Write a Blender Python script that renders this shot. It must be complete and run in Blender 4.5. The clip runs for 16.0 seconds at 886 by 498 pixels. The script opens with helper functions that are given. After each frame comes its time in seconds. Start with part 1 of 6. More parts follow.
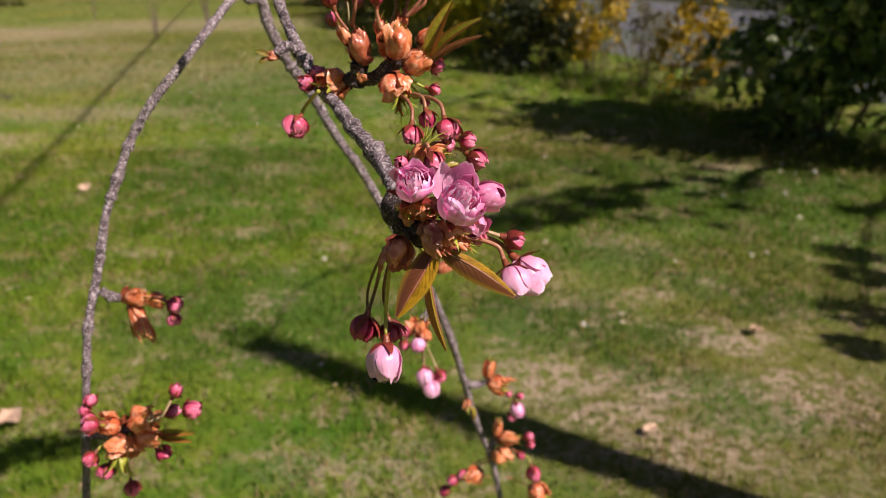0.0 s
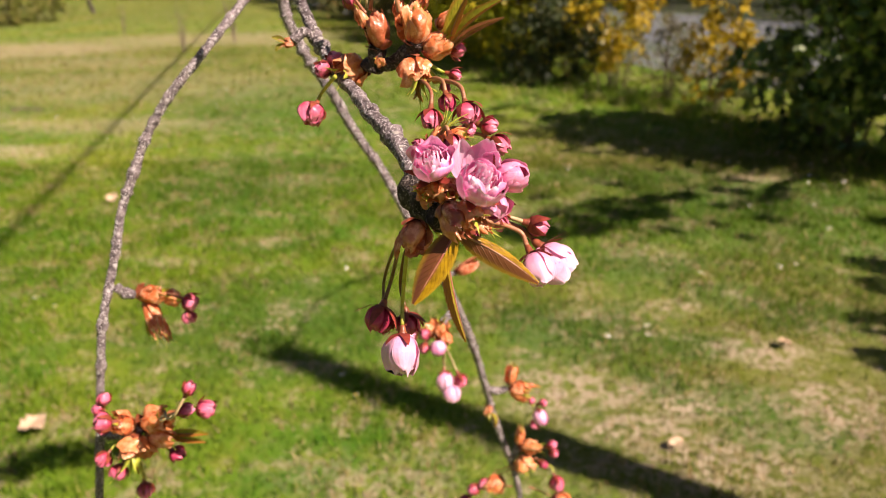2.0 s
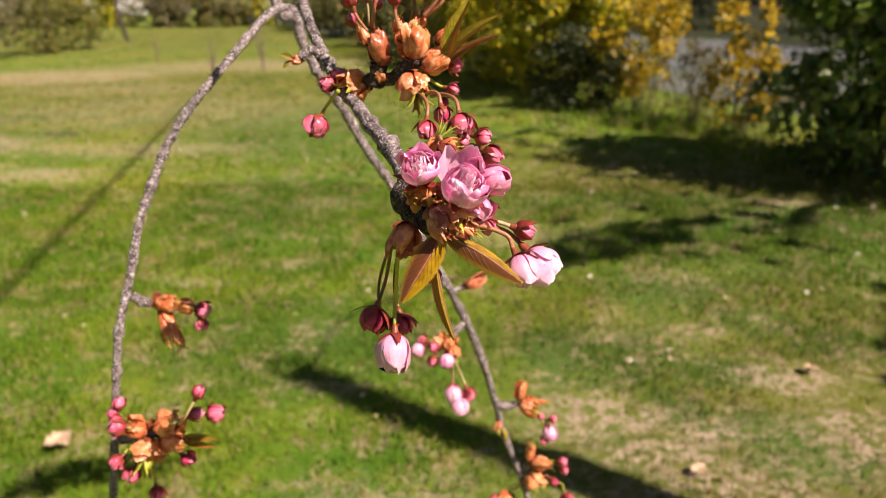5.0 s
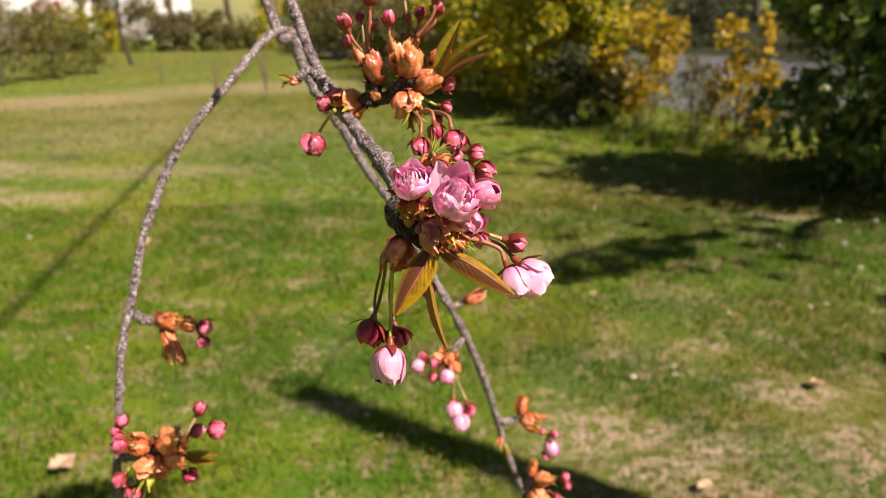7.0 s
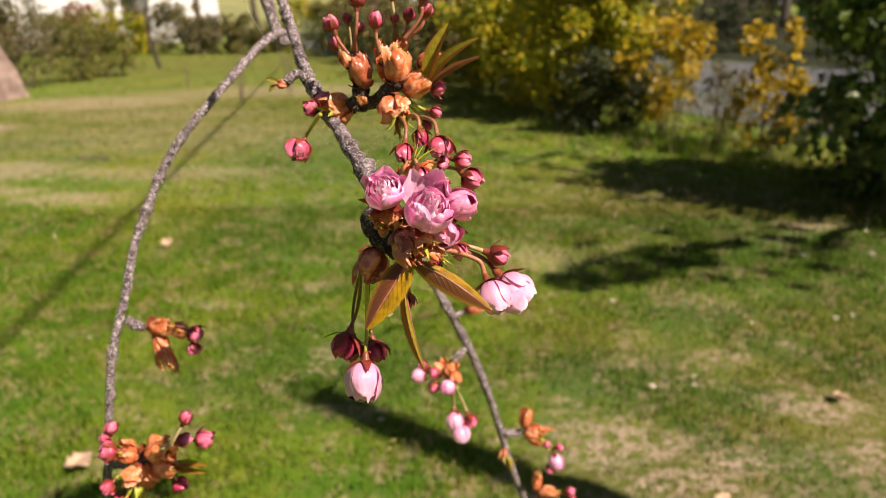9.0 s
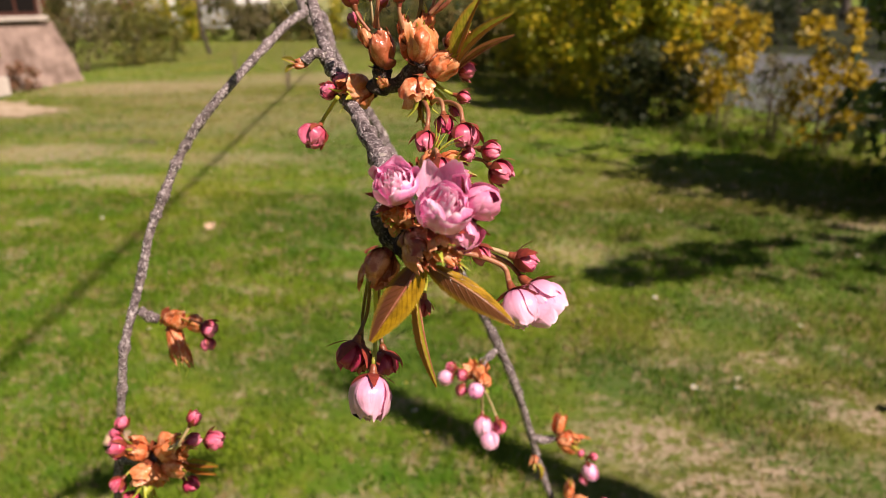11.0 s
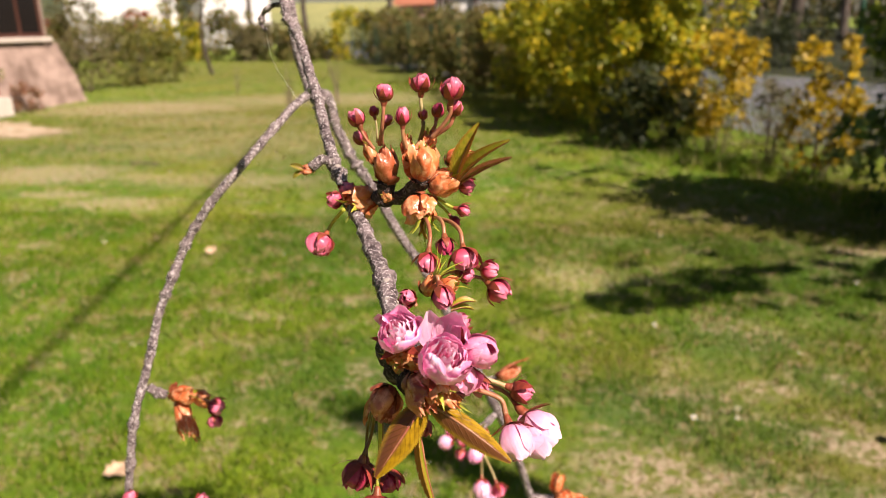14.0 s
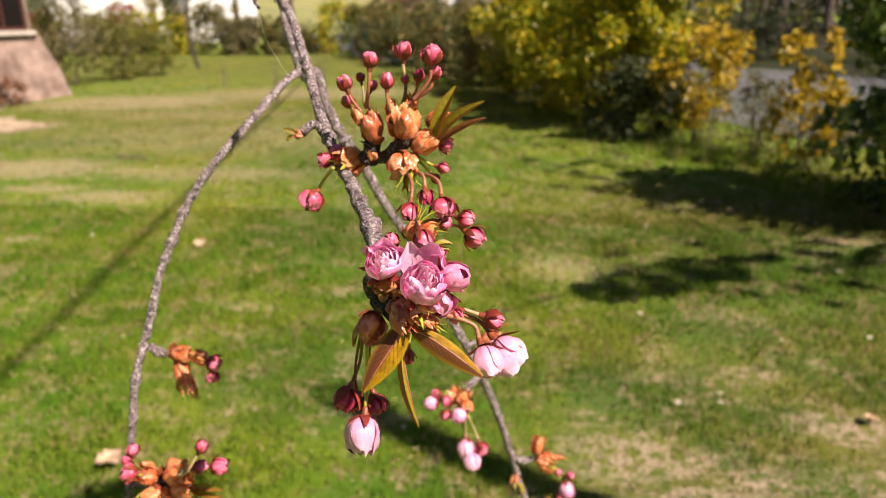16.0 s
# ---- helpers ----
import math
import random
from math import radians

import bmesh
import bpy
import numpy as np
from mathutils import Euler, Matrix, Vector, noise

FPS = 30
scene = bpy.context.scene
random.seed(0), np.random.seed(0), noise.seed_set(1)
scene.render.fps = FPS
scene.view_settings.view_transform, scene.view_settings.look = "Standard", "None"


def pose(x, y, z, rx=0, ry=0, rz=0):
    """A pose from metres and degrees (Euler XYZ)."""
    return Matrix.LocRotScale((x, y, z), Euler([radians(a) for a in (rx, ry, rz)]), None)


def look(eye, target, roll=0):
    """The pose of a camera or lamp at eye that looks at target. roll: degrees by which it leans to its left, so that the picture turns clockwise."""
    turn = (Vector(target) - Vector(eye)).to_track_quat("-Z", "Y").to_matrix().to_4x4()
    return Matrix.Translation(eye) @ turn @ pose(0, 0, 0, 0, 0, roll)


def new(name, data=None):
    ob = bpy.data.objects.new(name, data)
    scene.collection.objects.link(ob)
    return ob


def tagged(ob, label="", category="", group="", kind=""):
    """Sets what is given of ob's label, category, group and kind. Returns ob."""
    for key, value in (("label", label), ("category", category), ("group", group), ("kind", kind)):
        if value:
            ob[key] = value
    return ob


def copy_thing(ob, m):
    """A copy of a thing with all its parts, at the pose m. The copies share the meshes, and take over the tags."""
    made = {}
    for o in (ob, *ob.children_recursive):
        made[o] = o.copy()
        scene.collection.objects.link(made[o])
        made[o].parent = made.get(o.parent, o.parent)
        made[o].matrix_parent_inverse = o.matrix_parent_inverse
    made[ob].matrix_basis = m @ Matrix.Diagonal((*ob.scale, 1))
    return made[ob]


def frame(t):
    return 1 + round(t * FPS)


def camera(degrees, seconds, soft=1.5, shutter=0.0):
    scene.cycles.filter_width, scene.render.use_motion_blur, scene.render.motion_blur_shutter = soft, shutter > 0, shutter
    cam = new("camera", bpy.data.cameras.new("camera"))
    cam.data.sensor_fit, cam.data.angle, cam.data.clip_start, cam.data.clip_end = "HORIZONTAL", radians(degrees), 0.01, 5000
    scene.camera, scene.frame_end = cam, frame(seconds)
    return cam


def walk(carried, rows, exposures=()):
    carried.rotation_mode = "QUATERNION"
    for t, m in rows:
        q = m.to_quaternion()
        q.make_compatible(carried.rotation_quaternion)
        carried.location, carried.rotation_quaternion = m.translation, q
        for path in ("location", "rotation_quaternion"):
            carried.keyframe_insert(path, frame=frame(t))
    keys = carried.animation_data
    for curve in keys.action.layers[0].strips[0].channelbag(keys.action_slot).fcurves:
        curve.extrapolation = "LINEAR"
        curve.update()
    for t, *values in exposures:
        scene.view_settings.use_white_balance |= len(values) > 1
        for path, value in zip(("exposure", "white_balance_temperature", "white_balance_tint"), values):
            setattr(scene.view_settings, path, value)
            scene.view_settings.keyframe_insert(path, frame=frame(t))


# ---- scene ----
cam = camera(62.9, 16.0, soft=0.6)
PATH = [
    (0, (0.017, 0.101, 1.456), (0.004, 1.946, 0.683), -0.5),
    (0.5, (0.004, 0.118, 1.443), (-0.034, 1.967, 0.681), -1.2),
    (1, (0.015, 0.121, 1.446), (-0.044, 1.971, 0.689), -1.2),
    (1.5, (0.023, 0.106, 1.451), (-0.052, 1.961, 0.707), -1.0),
    (2, (0.018, 0.111, 1.44), (-0.057, 1.968, 0.7), -1.0),
    (2.5, (0.024, 0.11, 1.44), (-0.061, 1.972, 0.716), -0.7),
    (3, (0.028, 0.094, 1.436), (-0.083, 1.962, 0.729), -1.1),
    (3.2, (0.027, 0.096, 1.437), (-0.088, 1.966, 0.737), -1.0),
    (5.3, (0.036, 0.096, 1.436), (-0.11, 1.977, 0.773), -1.3),
    (5.5, (0.039, 0.09, 1.438), (-0.094, 1.976, 0.786), -0.8),
    (6, (0.05, 0.086, 1.445), (-0.098, 1.975, 0.807), -1.3),
    (6.5, (0.042, 0.089, 1.442), (-0.117, 1.979, 0.809), -1.7),
    (7, (0.038, 0.089, 1.436), (-0.115, 1.982, 0.81), -2.1),
    (7.5, (0.05, 0.089, 1.439), (-0.123, 1.978, 0.807), -2.2),
    (8, (0.043, 0.086, 1.43), (-0.138, 1.984, 0.827), -2.2),
    (8.5, (0.044, 0.097, 1.431), (-0.144, 1.992, 0.821), -2.0),
    (9, (0.055, 0.105, 1.434), (-0.158, 1.996, 0.821), -1.9),
    (9.2, (0.051, 0.106, 1.433), (-0.166, 1.997, 0.818), -1.9),
    (11.3, (0.061, 0.143, 1.427), (-0.273, 2.009, 0.789), -1.3),
    (11.5, (0.062, 0.143, 1.433), (-0.275, 2.008, 0.794), -1.2),
    (12, (0.062, 0.148, 1.442), (-0.286, 2.006, 0.791), -0.8),
    (12.5, (0.056, 0.155, 1.457), (-0.28, 2.023, 0.827), -0.6),
    (13, (0.054, 0.153, 1.464), (-0.28, 2.029, 0.856), -0.9),
    (13.5, (0.06, 0.144, 1.473), (-0.272, 2.026, 0.883), -1.0),
    (14, (0.06, 0.139, 1.474), (-0.267, 2.023, 0.885), -1.3),
    (14.5, (0.064, 0.127, 1.476), (-0.253, 2.018, 0.906), -1.4),
    (15, (0.076, 0.117, 1.474), (-0.225, 2.004, 0.885), -1.4),
    (15.5, (0.072, 0.112, 1.466), (-0.235, 1.994, 0.864), -1.4),
    (16, (0.07, 0.101, 1.463), (-0.226, 1.985, 0.859), -1.3),
]
walk(cam, [(t, look(eye, target, roll)) for t, eye, target, roll in PATH],
     [(0, 0.37, 6400, 27), (0.4, 0.91, 7000, 21), (1, 0.97, 7000, 21), (1.5, 0.77, 7000, 21), (2, 0.97, 7000, 21), (2.5, 1.01, 7000, 21), (3, 0.95, 7000, 21), (5.5, 0.81, 7000, 21), (6, 0.73, 7000, 21), (6.5, 0.60, 7000, 21), (7, 0.73, 7000, 21), (8, 0.70, 7000, 21), (8.3, 0.83, 7000, 21), (8.5, 0.93, 7000, 21), (8.75, 0.81, 7000, 21), (9, 0.69, 7000, 21), (11.5, 0.52, 7000, 24), (12, 0.33, 7000, 24), (12.5, 0.43, 7000, 24), (13, 0.79, 7000, 21), (13.5, 0.95, 7000, 21), (14, 0.91, 7000, 21), (15, 0.95, 7000, 21), (16, 0.84, 7000, 21)])
cam.data.dof.use_dof = True
cam.data.dof.focus_distance = 0.30
cam.data.dof.aperture_fstop = 12.0

# ---- world and sun ----
SUN_TRAVEL = Vector((-0.85, 0.52, -1.0))
world = bpy.data.worlds.new("sky_world")
scene.world = world
world.use_nodes = True
wn = world.node_tree
sky = wn.nodes.new("ShaderNodeTexSky")
sky.sky_type = "NISHITA"
sky.sun_disc = False
sky.sun_elevation = math.atan2(1.0, math.hypot(0.85, 0.52))
sky.sun_rotation = math.atan2(0.85, -0.52)
wn.links.new(sky.outputs[0], wn.nodes["Background"].inputs[0])
wn.nodes["Background"].inputs[1].default_value = 0.03
sun = new("sun", bpy.data.lights.new("sun", "SUN"))
sun.data.energy, sun.data.angle, sun.data.color = 5.0, radians(0.53), (1.0, 0.915, 0.785)
sun.matrix_world = look((6, -4, 8), Vector((6, -4, 8)) + SUN_TRAVEL)

# ---- materials ----
class Nodes:
    """Short way to wire a material."""

    def __init__(self, name):
        self.m = bpy.data.materials.new(name)
        self.m.use_nodes = True
        self.t = self.m.node_tree
        self.t.nodes.clear()
        self.out = self.t.nodes.new("ShaderNodeOutputMaterial")

    def put(self, socket, value):
        if isinstance(value, bpy.types.NodeSocket):
            self.t.links.new(value, socket)
        elif isinstance(value, (tuple, list)) and len(value) == 3 and socket.type == "RGBA":
            socket.default_value = (*value, 1.0)
        else:
            socket.default_value = value

    def add(self, kind, inputs=(), operation="", clamp=False, smooth=False, blend=""):
        n = self.t.nodes.new(kind)
        if operation:
            n.operation = operation
        if clamp:
            n.use_clamp = True
        if smooth:
            n.interpolation_type = "SMOOTHSTEP"
        if blend:
            n.data_type, n.blend_type = "RGBA", blend
        for k, v in dict(inputs).items():
            self.put(n.inputs[k], v)
        return n

    def math(self, op, a, b=0.0, c=0.0, clamp=False):
        n = self.add("ShaderNodeMath", {0: a, 1: b, 2: c}, operation=op, clamp=clamp)
        return n.outputs[0]

    def mix(self, f, a, b, blend="MIX"):
        n = self.add("ShaderNodeMix", blend=blend)
        self.put(n.inputs[0], f), self.put(n.inputs[6], a), self.put(n.inputs[7], b)
        return n.outputs[2]

    def ramp(self, f, lo, hi, a=0.0, b=1.0):
        n = self.add("ShaderNodeMapRange", {0: f, 1: lo, 2: hi, 3: a, 4: b}, smooth=True)
        return n.outputs[0]

    def noise(self, scale, detail=3.0, where=None, rough=0.55):
        n = self.add("ShaderNodeTexNoise", {"Scale": scale, "Detail": detail, "Roughness": rough})
        self.put(n.inputs["Vector"], self.place() if where is None else where)
        return n.outputs[0]

    def place(self):
        return self.add("ShaderNodeNewGeometry").outputs["Position"]

    def island(self):
        return self.add("ShaderNodeNewGeometry").outputs["Random Per Island"]

    def random(self):
        return self.add("ShaderNodeObjectInfo").outputs["Random"]

    def uv(self):
        sep = self.add("ShaderNodeSeparateXYZ", {0: self.add("ShaderNodeUVMap").outputs[0]})
        return sep.outputs[0], sep.outputs[1]

    def bump(self, height, strength, distance):
        return self.add("ShaderNodeBump", {"Height": height, "Strength": strength, "Distance": distance}).outputs[0]

    def surface(self, colour, rough=0.6, normal=None, spec=0.4, metal=0.0, thin=0.0, thin_colour=None):
        p = self.add("ShaderNodeBsdfPrincipled", {"Base Color": colour, "Roughness": rough, "Specular IOR Level": spec, "Metallic": metal})
        if normal is not None:
            self.put(p.inputs["Normal"], normal)
        last = p.outputs[0]
        if thin:
            tr = self.add("ShaderNodeBsdfTranslucent", {"Color": colour if thin_colour is None else thin_colour})
            last = self.add("ShaderNodeMixShader", {0: thin, 1: last, 2: tr.outputs[0]}).outputs[0]
        self.t.links.new(last, self.out.inputs[0])
        return self.m


def petal_material(name, base, tip, deep, pale, thin=0.3, rim=0.3, low=0.1, high=0.85, lip=0.5):
    """base to tip along the petal, deep pink in streaks and along the sides (partly painted crevice shade), a painted
    pale highlight on its lip, soft pale flecks.
    """
    n = Nodes(name)
    u, v = n.uv()
    r = n.random()
    col = n.mix(n.ramp(v, low, high), base, tip)
    side = n.math("ABSOLUTE", n.math("SUBTRACT", u, 0.5))
    col = n.mix(n.math("MULTIPLY", n.ramp(side, 0.34, 0.49), rim), col, deep)
    lane = n.add("ShaderNodeCombineXYZ", {0: n.math("MULTIPLY", u, 9.0), 1: n.math("MULTIPLY", v, 1.6), 2: n.math("MULTIPLY", r, 40.0)}).outputs[0]
    streak = n.noise(1.0, 4.0, lane)
    cloud = n.noise(260.0, 4.0)
    col = n.mix(n.ramp(streak, 0.50, 0.76, 0.0, 0.26), col, deep)
    col = n.mix(n.ramp(cloud, 0.46, 0.72, 0.0, 0.40), col, pale)
    col = n.mix(n.ramp(n.noise(900.0, 3.0), 0.60, 0.78, 0.0, 0.18), col, deep)
    col = n.mix(n.ramp(r, 0.0, 1.0, 0.0, 0.34), col, base)
    edge = n.math("MAXIMUM", n.ramp(v, 0.90, 0.99), n.ramp(side, 0.475, 0.5))
    col = n.mix(n.math("MULTIPLY", edge, lip), col, pale)
    height = n.math("ADD", streak, n.math("MULTIPLY", cloud, 0.7))
    return n.surface(col, 0.32, n.bump(height, 0.42, 0.0009), 0.5, thin=thin)


PETALS = {
    "pale": petal_material("petal_pale_pink", (0.86, 0.36, 0.57), (0.93, 0.55, 0.73), (0.82, 0.25, 0.48), (0.97, 0.77, 0.89), 0.20, 0.22),
    "open": petal_material("petal_pink", (0.96, 0.52, 0.75), (0.90, 0.26, 0.55), (0.80, 0.09, 0.36), (0.99, 0.78, 0.91), 0.20, 0.30, 0.2, 0.95, 0.75),
    "heart": petal_material("petal_heart", (0.88, 0.20, 0.42), (0.98, 0.68, 0.86), (0.74, 0.05, 0.22), (1.0, 0.88, 0.96), 0.22, 0.34, 0.25, 0.9, 0.85),
    "mid": petal_material("petal_mid_pink", (0.82, 0.24, 0.43), (0.88, 0.32, 0.53), (0.66, 0.07, 0.24), (0.95, 0.56, 0.72), 0.16, 0.46),
    "rose": petal_material("petal_rose", (0.54, 0.05, 0.10), (0.84, 0.20, 0.34), (0.36, 0.014, 0.05), (0.94, 0.50, 0.62), 0.12, 0.60, 0.2, 0.9, 0.3),
    "crimson": petal_material("petal_crimson", (0.34, 0.018, 0.045), (0.54, 0.05, 0.14), (0.22, 0.008, 0.025), (0.70, 0.18, 0.30), 0.18, 0.5, 0.1, 0.85, 0.2),
}


def skin_material(name, a, b, c, rough=0.42, thin=0.0, scale=420.0, spec=0.45):
    n = Nodes(name)
    f = n.noise(scale, 4.0)
    col = n.mix(n.ramp(f, 0.35, 0.65), a, b)
    col = n.mix(n.ramp(n.noise(scale * 3.1, 3.0), 0.55, 0.75, 0.0, 0.7), col, c)
    col = n.mix(n.ramp(n.random(), 0.0, 1.0, 0.0, 0.35), col, c)
    return n.surface(col, rough, n.bump(n.noise(scale * 4.0, 3.0), 0.3, 0.0004), spec, thin=thin)


SEPAL = skin_material("sepal_red_brown", (0.20, 0.028, 0.022), (0.33, 0.05, 0.035), (0.24, 0.08, 0.03), 0.45, 0.12)
CALYX = skin_material("calyx_red_brown", (0.17, 0.03, 0.02), (0.30, 0.07, 0.035), (0.22, 0.10, 0.03), 0.4)
STALK = {
    "red": skin_material("stalk_red_brown", (0.32, 0.085, 0.055), (0.40, 0.16, 0.09), (0.42, 0.28, 0.12), 0.36, 0.12),
    "green": skin_material("stalk_green", (0.36, 0.42, 0.03), (0.52, 0.54, 0.08), (0.46, 0.30, 0.08), 0.4, 0.25),
    "dark": skin_material("stalk_dark", (0.11, 0.06, 0.02), (0.16, 0.10, 0.03), (0.20, 0.05, 0.03), 0.4, 0.05),
    "pale": skin_material("stalk_pale", (0.46, 0.36, 0.16), (0.52, 0.44, 0.24), (0.45, 0.20, 0.12), 0.4, 0.12),
}


def scale_material(name, red, amber, light, thin):
    """Papery bud scale: dark foot, amber skin that lets light through, pale dry lips and reddish veins."""
    n = Nodes(name)
    u, v = n.uv()
    r = n.random()
    a = n.mix(r, red, amber)
    f = n.noise(210.0, 4.0)
    col = n.mix(n.ramp(f, 0.44, 0.66, 0.0, 0.75), a, light)
    lane = n.noise(1.0, 3.0, n.add("ShaderNodeCombineXYZ", {0: n.math("MULTIPLY", u, 16.0), 1: n.math("MULTIPLY", v, 2.0), 2: n.math("MULTIPLY", r, 30.0)}).outputs[0])
    col = n.mix(n.ramp(lane, 0.52, 0.72, 0.0, 0.28), col, red)
    col = n.mix(n.ramp(n.noise(760.0, 2.0), 0.60, 0.74, 0.0, 0.55), col, (0.40, 0.09, 0.035))
    col = n.mix(n.math("MULTIPLY", n.ramp(v, 0.88, 1.0), 0.5), col, light)
    col = n.mix(n.ramp(n.math("ADD", v, n.math("MULTIPLY", f, 0.3)), 0.20, 0.50), (0.09, 0.02, 0.012), col)
    return n.surface(col, 0.27, n.bump(n.math("ADD", n.noise(300.0, 3.0), n.math("MULTIPLY", lane, 0.4)), 0.5, 0.0012), 0.7, thin=thin)


SCALE = scale_material("bud_scale_amber", (0.64, 0.13, 0.045), (0.84, 0.31, 0.11), (0.95, 0.54, 0.30), 0.28)
DARK_SCALE = scale_material("bud_scale_brown", (0.30, 0.05, 0.022), (0.56, 0.16, 0.07), (0.84, 0.36, 0.20), 0.15)


def leaf_material(name, a, b, rim, vein, brown_half=None):
    n = Nodes(name)
    u, v = n.uv()
    side = n.math("ABSOLUTE", n.math("SUBTRACT", u, 0.5))
    lines = n.math("FRACT", n.math("SUBTRACT", n.math("MULTIPLY", v, 11.0), n.math("MULTIPLY", side, 5.5)))
    veins = n.ramp(n.math("ABSOLUTE", n.math("SUBTRACT", lines, 0.5)), 0.0, 0.13, 1.0, 0.0)
    mid = n.ramp(side, 0.0, 0.045, 1.0, 0.0)
    col = n.mix(n.ramp(n.noise(260.0, 4.0), 0.35, 0.65), a, b)
    # recolours one half; on bronze leaves it paints in the shaded side
    if brown_half:
        col = n.mix(n.ramp(n.math("ADD", u, n.math("MULTIPLY", n.noise(90.0), 0.3)), 0.54, 0.68), col, brown_half)
    col = n.mix(n.ramp(side, 0.30, 0.5, 0.0, 0.6), col, rim)
    col = n.mix(n.math("MULTIPLY", n.math("MAXIMUM", veins, mid), 0.30), col, vein)
    return n.surface(col, 0.27, n.bump(n.math("ADD", veins, n.math("MULTIPLY", n.noise(1400.0, 3.0), 0.5)), 0.5, 0.0008), 0.5, thin=0.26)


LEAF = {
    "bronze": leaf_material("leaf_bronze", (0.25, 0.135, 0.008), (0.42, 0.24, 0.010), (0.58, 0.36, 0.03), (0.14, 0.065, 0.010), (0.19, 0.065, 0.026)),
    "green": leaf_material("leaf_young_green", (0.22, 0.21, 0.025), (0.34, 0.29, 0.04), (0.30, 0.15, 0.035), (0.18, 0.13, 0.02)),
    "red": leaf_material("leaf_red_bronze", (0.20, 0.06, 0.028), (0.30, 0.115, 0.05), (0.30, 0.15, 0.03), (0.16, 0.05, 0.025)),
    "olive": leaf_material("leaf_olive", (0.24, 0.26, 0.018), (0.38, 0.33, 0.03), (0.40, 0.12, 0.03), (0.18, 0.16, 0.02), (0.42, 0.17, 0.03)),
}


def bark_material(name, dark, mid, light, scale):
    n = Nodes(name)
    f = n.noise(scale, 6.0, rough=0.65)
    g = n.noise(scale * 4.0, 4.0)
    col = n.mix(n.ramp(f, 0.32, 0.62), dark, mid)
    col = n.mix(n.ramp(g, 0.52, 0.68, 0.0, 0.85), col, light)
    spots = n.add("ShaderNodeTexVoronoi", {"Vector": n.place(), "Scale": scale * 0.9}).outputs["Distance"]
    col = n.mix(n.ramp(spots, 0.16, 0.30, 0.55, 0.0), col, light)
    col = n.mix(n.ramp(n.noise(scale * 0.35, 2.0), 0.55, 0.75, 0.0, 0.5), col, dark)
    h = n.math("ADD", f, n.math("MULTIPLY", g, 0.8))
    return n.surface(col, 0.75, n.bump(h, 1.0, 0.5 / scale), 0.3)


BARK = bark_material("cherry_bark", (0.06, 0.042, 0.045), (0.29, 0.225, 0.235), (0.80, 0.73, 0.74), 190.0)
TRUNK_BARK = bark_material("old_bark", (0.05, 0.036, 0.028), (0.11, 0.085, 0.07), (0.20, 0.17, 0.15), 14.0)
# darker copy of the cherry bark, with the spurs' shade in its colour
SPUR_SHADE_BARK = bark_material("spur_shade_bark", (0.018, 0.012, 0.011), (0.075, 0.050, 0.045), (0.30, 0.24, 0.22), 240.0)
STEM_BARK = bark_material("shrub_bark", (0.09, 0.065, 0.045), (0.20, 0.15, 0.11), (0.34, 0.28, 0.22), 30.0)

# straw and bare places of the lawn: x, y, radius along x, radius along y, strength
DRY = (
    (1.25, 2.7, 1.3, 1.1, 0.12), (1.0, 2.0, 0.9, 0.5, 0.24),
    (0.35, 2.33, 0.26, 0.16, 0.9), (0.75, 1.95, 0.36, 0.18, 0.7), (1.15, 2.62, 0.22, 0.14, 0.9), (0.92, 3.02, 0.16, 0.10, 0.7), (0.52, 2.95, 0.14, 0.10, 0.6), (0.95, 3.65, 0.30, 0.16, 0.5), (2.0, 5.05, 0.30, 0.12, 0.8), (1.3, 2.2, 0.3, 0.2, 0.7), (0.12, 4.35, 0.35, 0.30, 0.6),
    (0.49, 2.33, 0.22, 0.12, 0.80), (0.61, 2.11, 0.26, 0.12, 0.80), (1.18, 2.62, 0.20, 0.10, 0.75), (0.76, 2.24, 0.14, 0.08, 1.00), (0.40, 2.43, 0.14, 0.09, 1.00), (1.23, 2.35, 0.10, 0.07, 1.00),
    (-1.09, 3.84, 0.14, 0.10, 0.8), (-0.58, 3.6, 0.12, 0.09, 0.6), (-1.2, 5.05, 0.25, 0.2, 0.5), (-4.75, 6.25, 0.45, 0.18, 1.0), (-4.0, 5.97, 0.30, 0.11, 1.0), (-3.35, 3.95, 0.12, 0.12, 0.8), (-3.74, 4.65, 0.2, 0.1, 0.8), (-4.43, 7.11, 0.3, 0.14, 0.7), (-1.5, 3.54, 0.2, 0.06, 0.6), (-0.25, 1.85, 0.30, 0.16, 0.55),
    (-4.5, 9.5, 3.0, 1.6, 0.45), (-3.5, 7.0, 1.4, 0.4, 0.6), (-6.0, 11.8, 2.2, 0.9, 0.5), (-5.6, 7.2, 1.0, 0.6, 1.0), (-3.95, 5.95, 0.6, 0.3, 0.8), (-8.7, 10.35, 1.3, 0.75, 1.2), (-8.4, 13.8, 2.6, 1.5, 0.9), (-5.2, 15.6, 3.2, 1.5, 0.65),
)
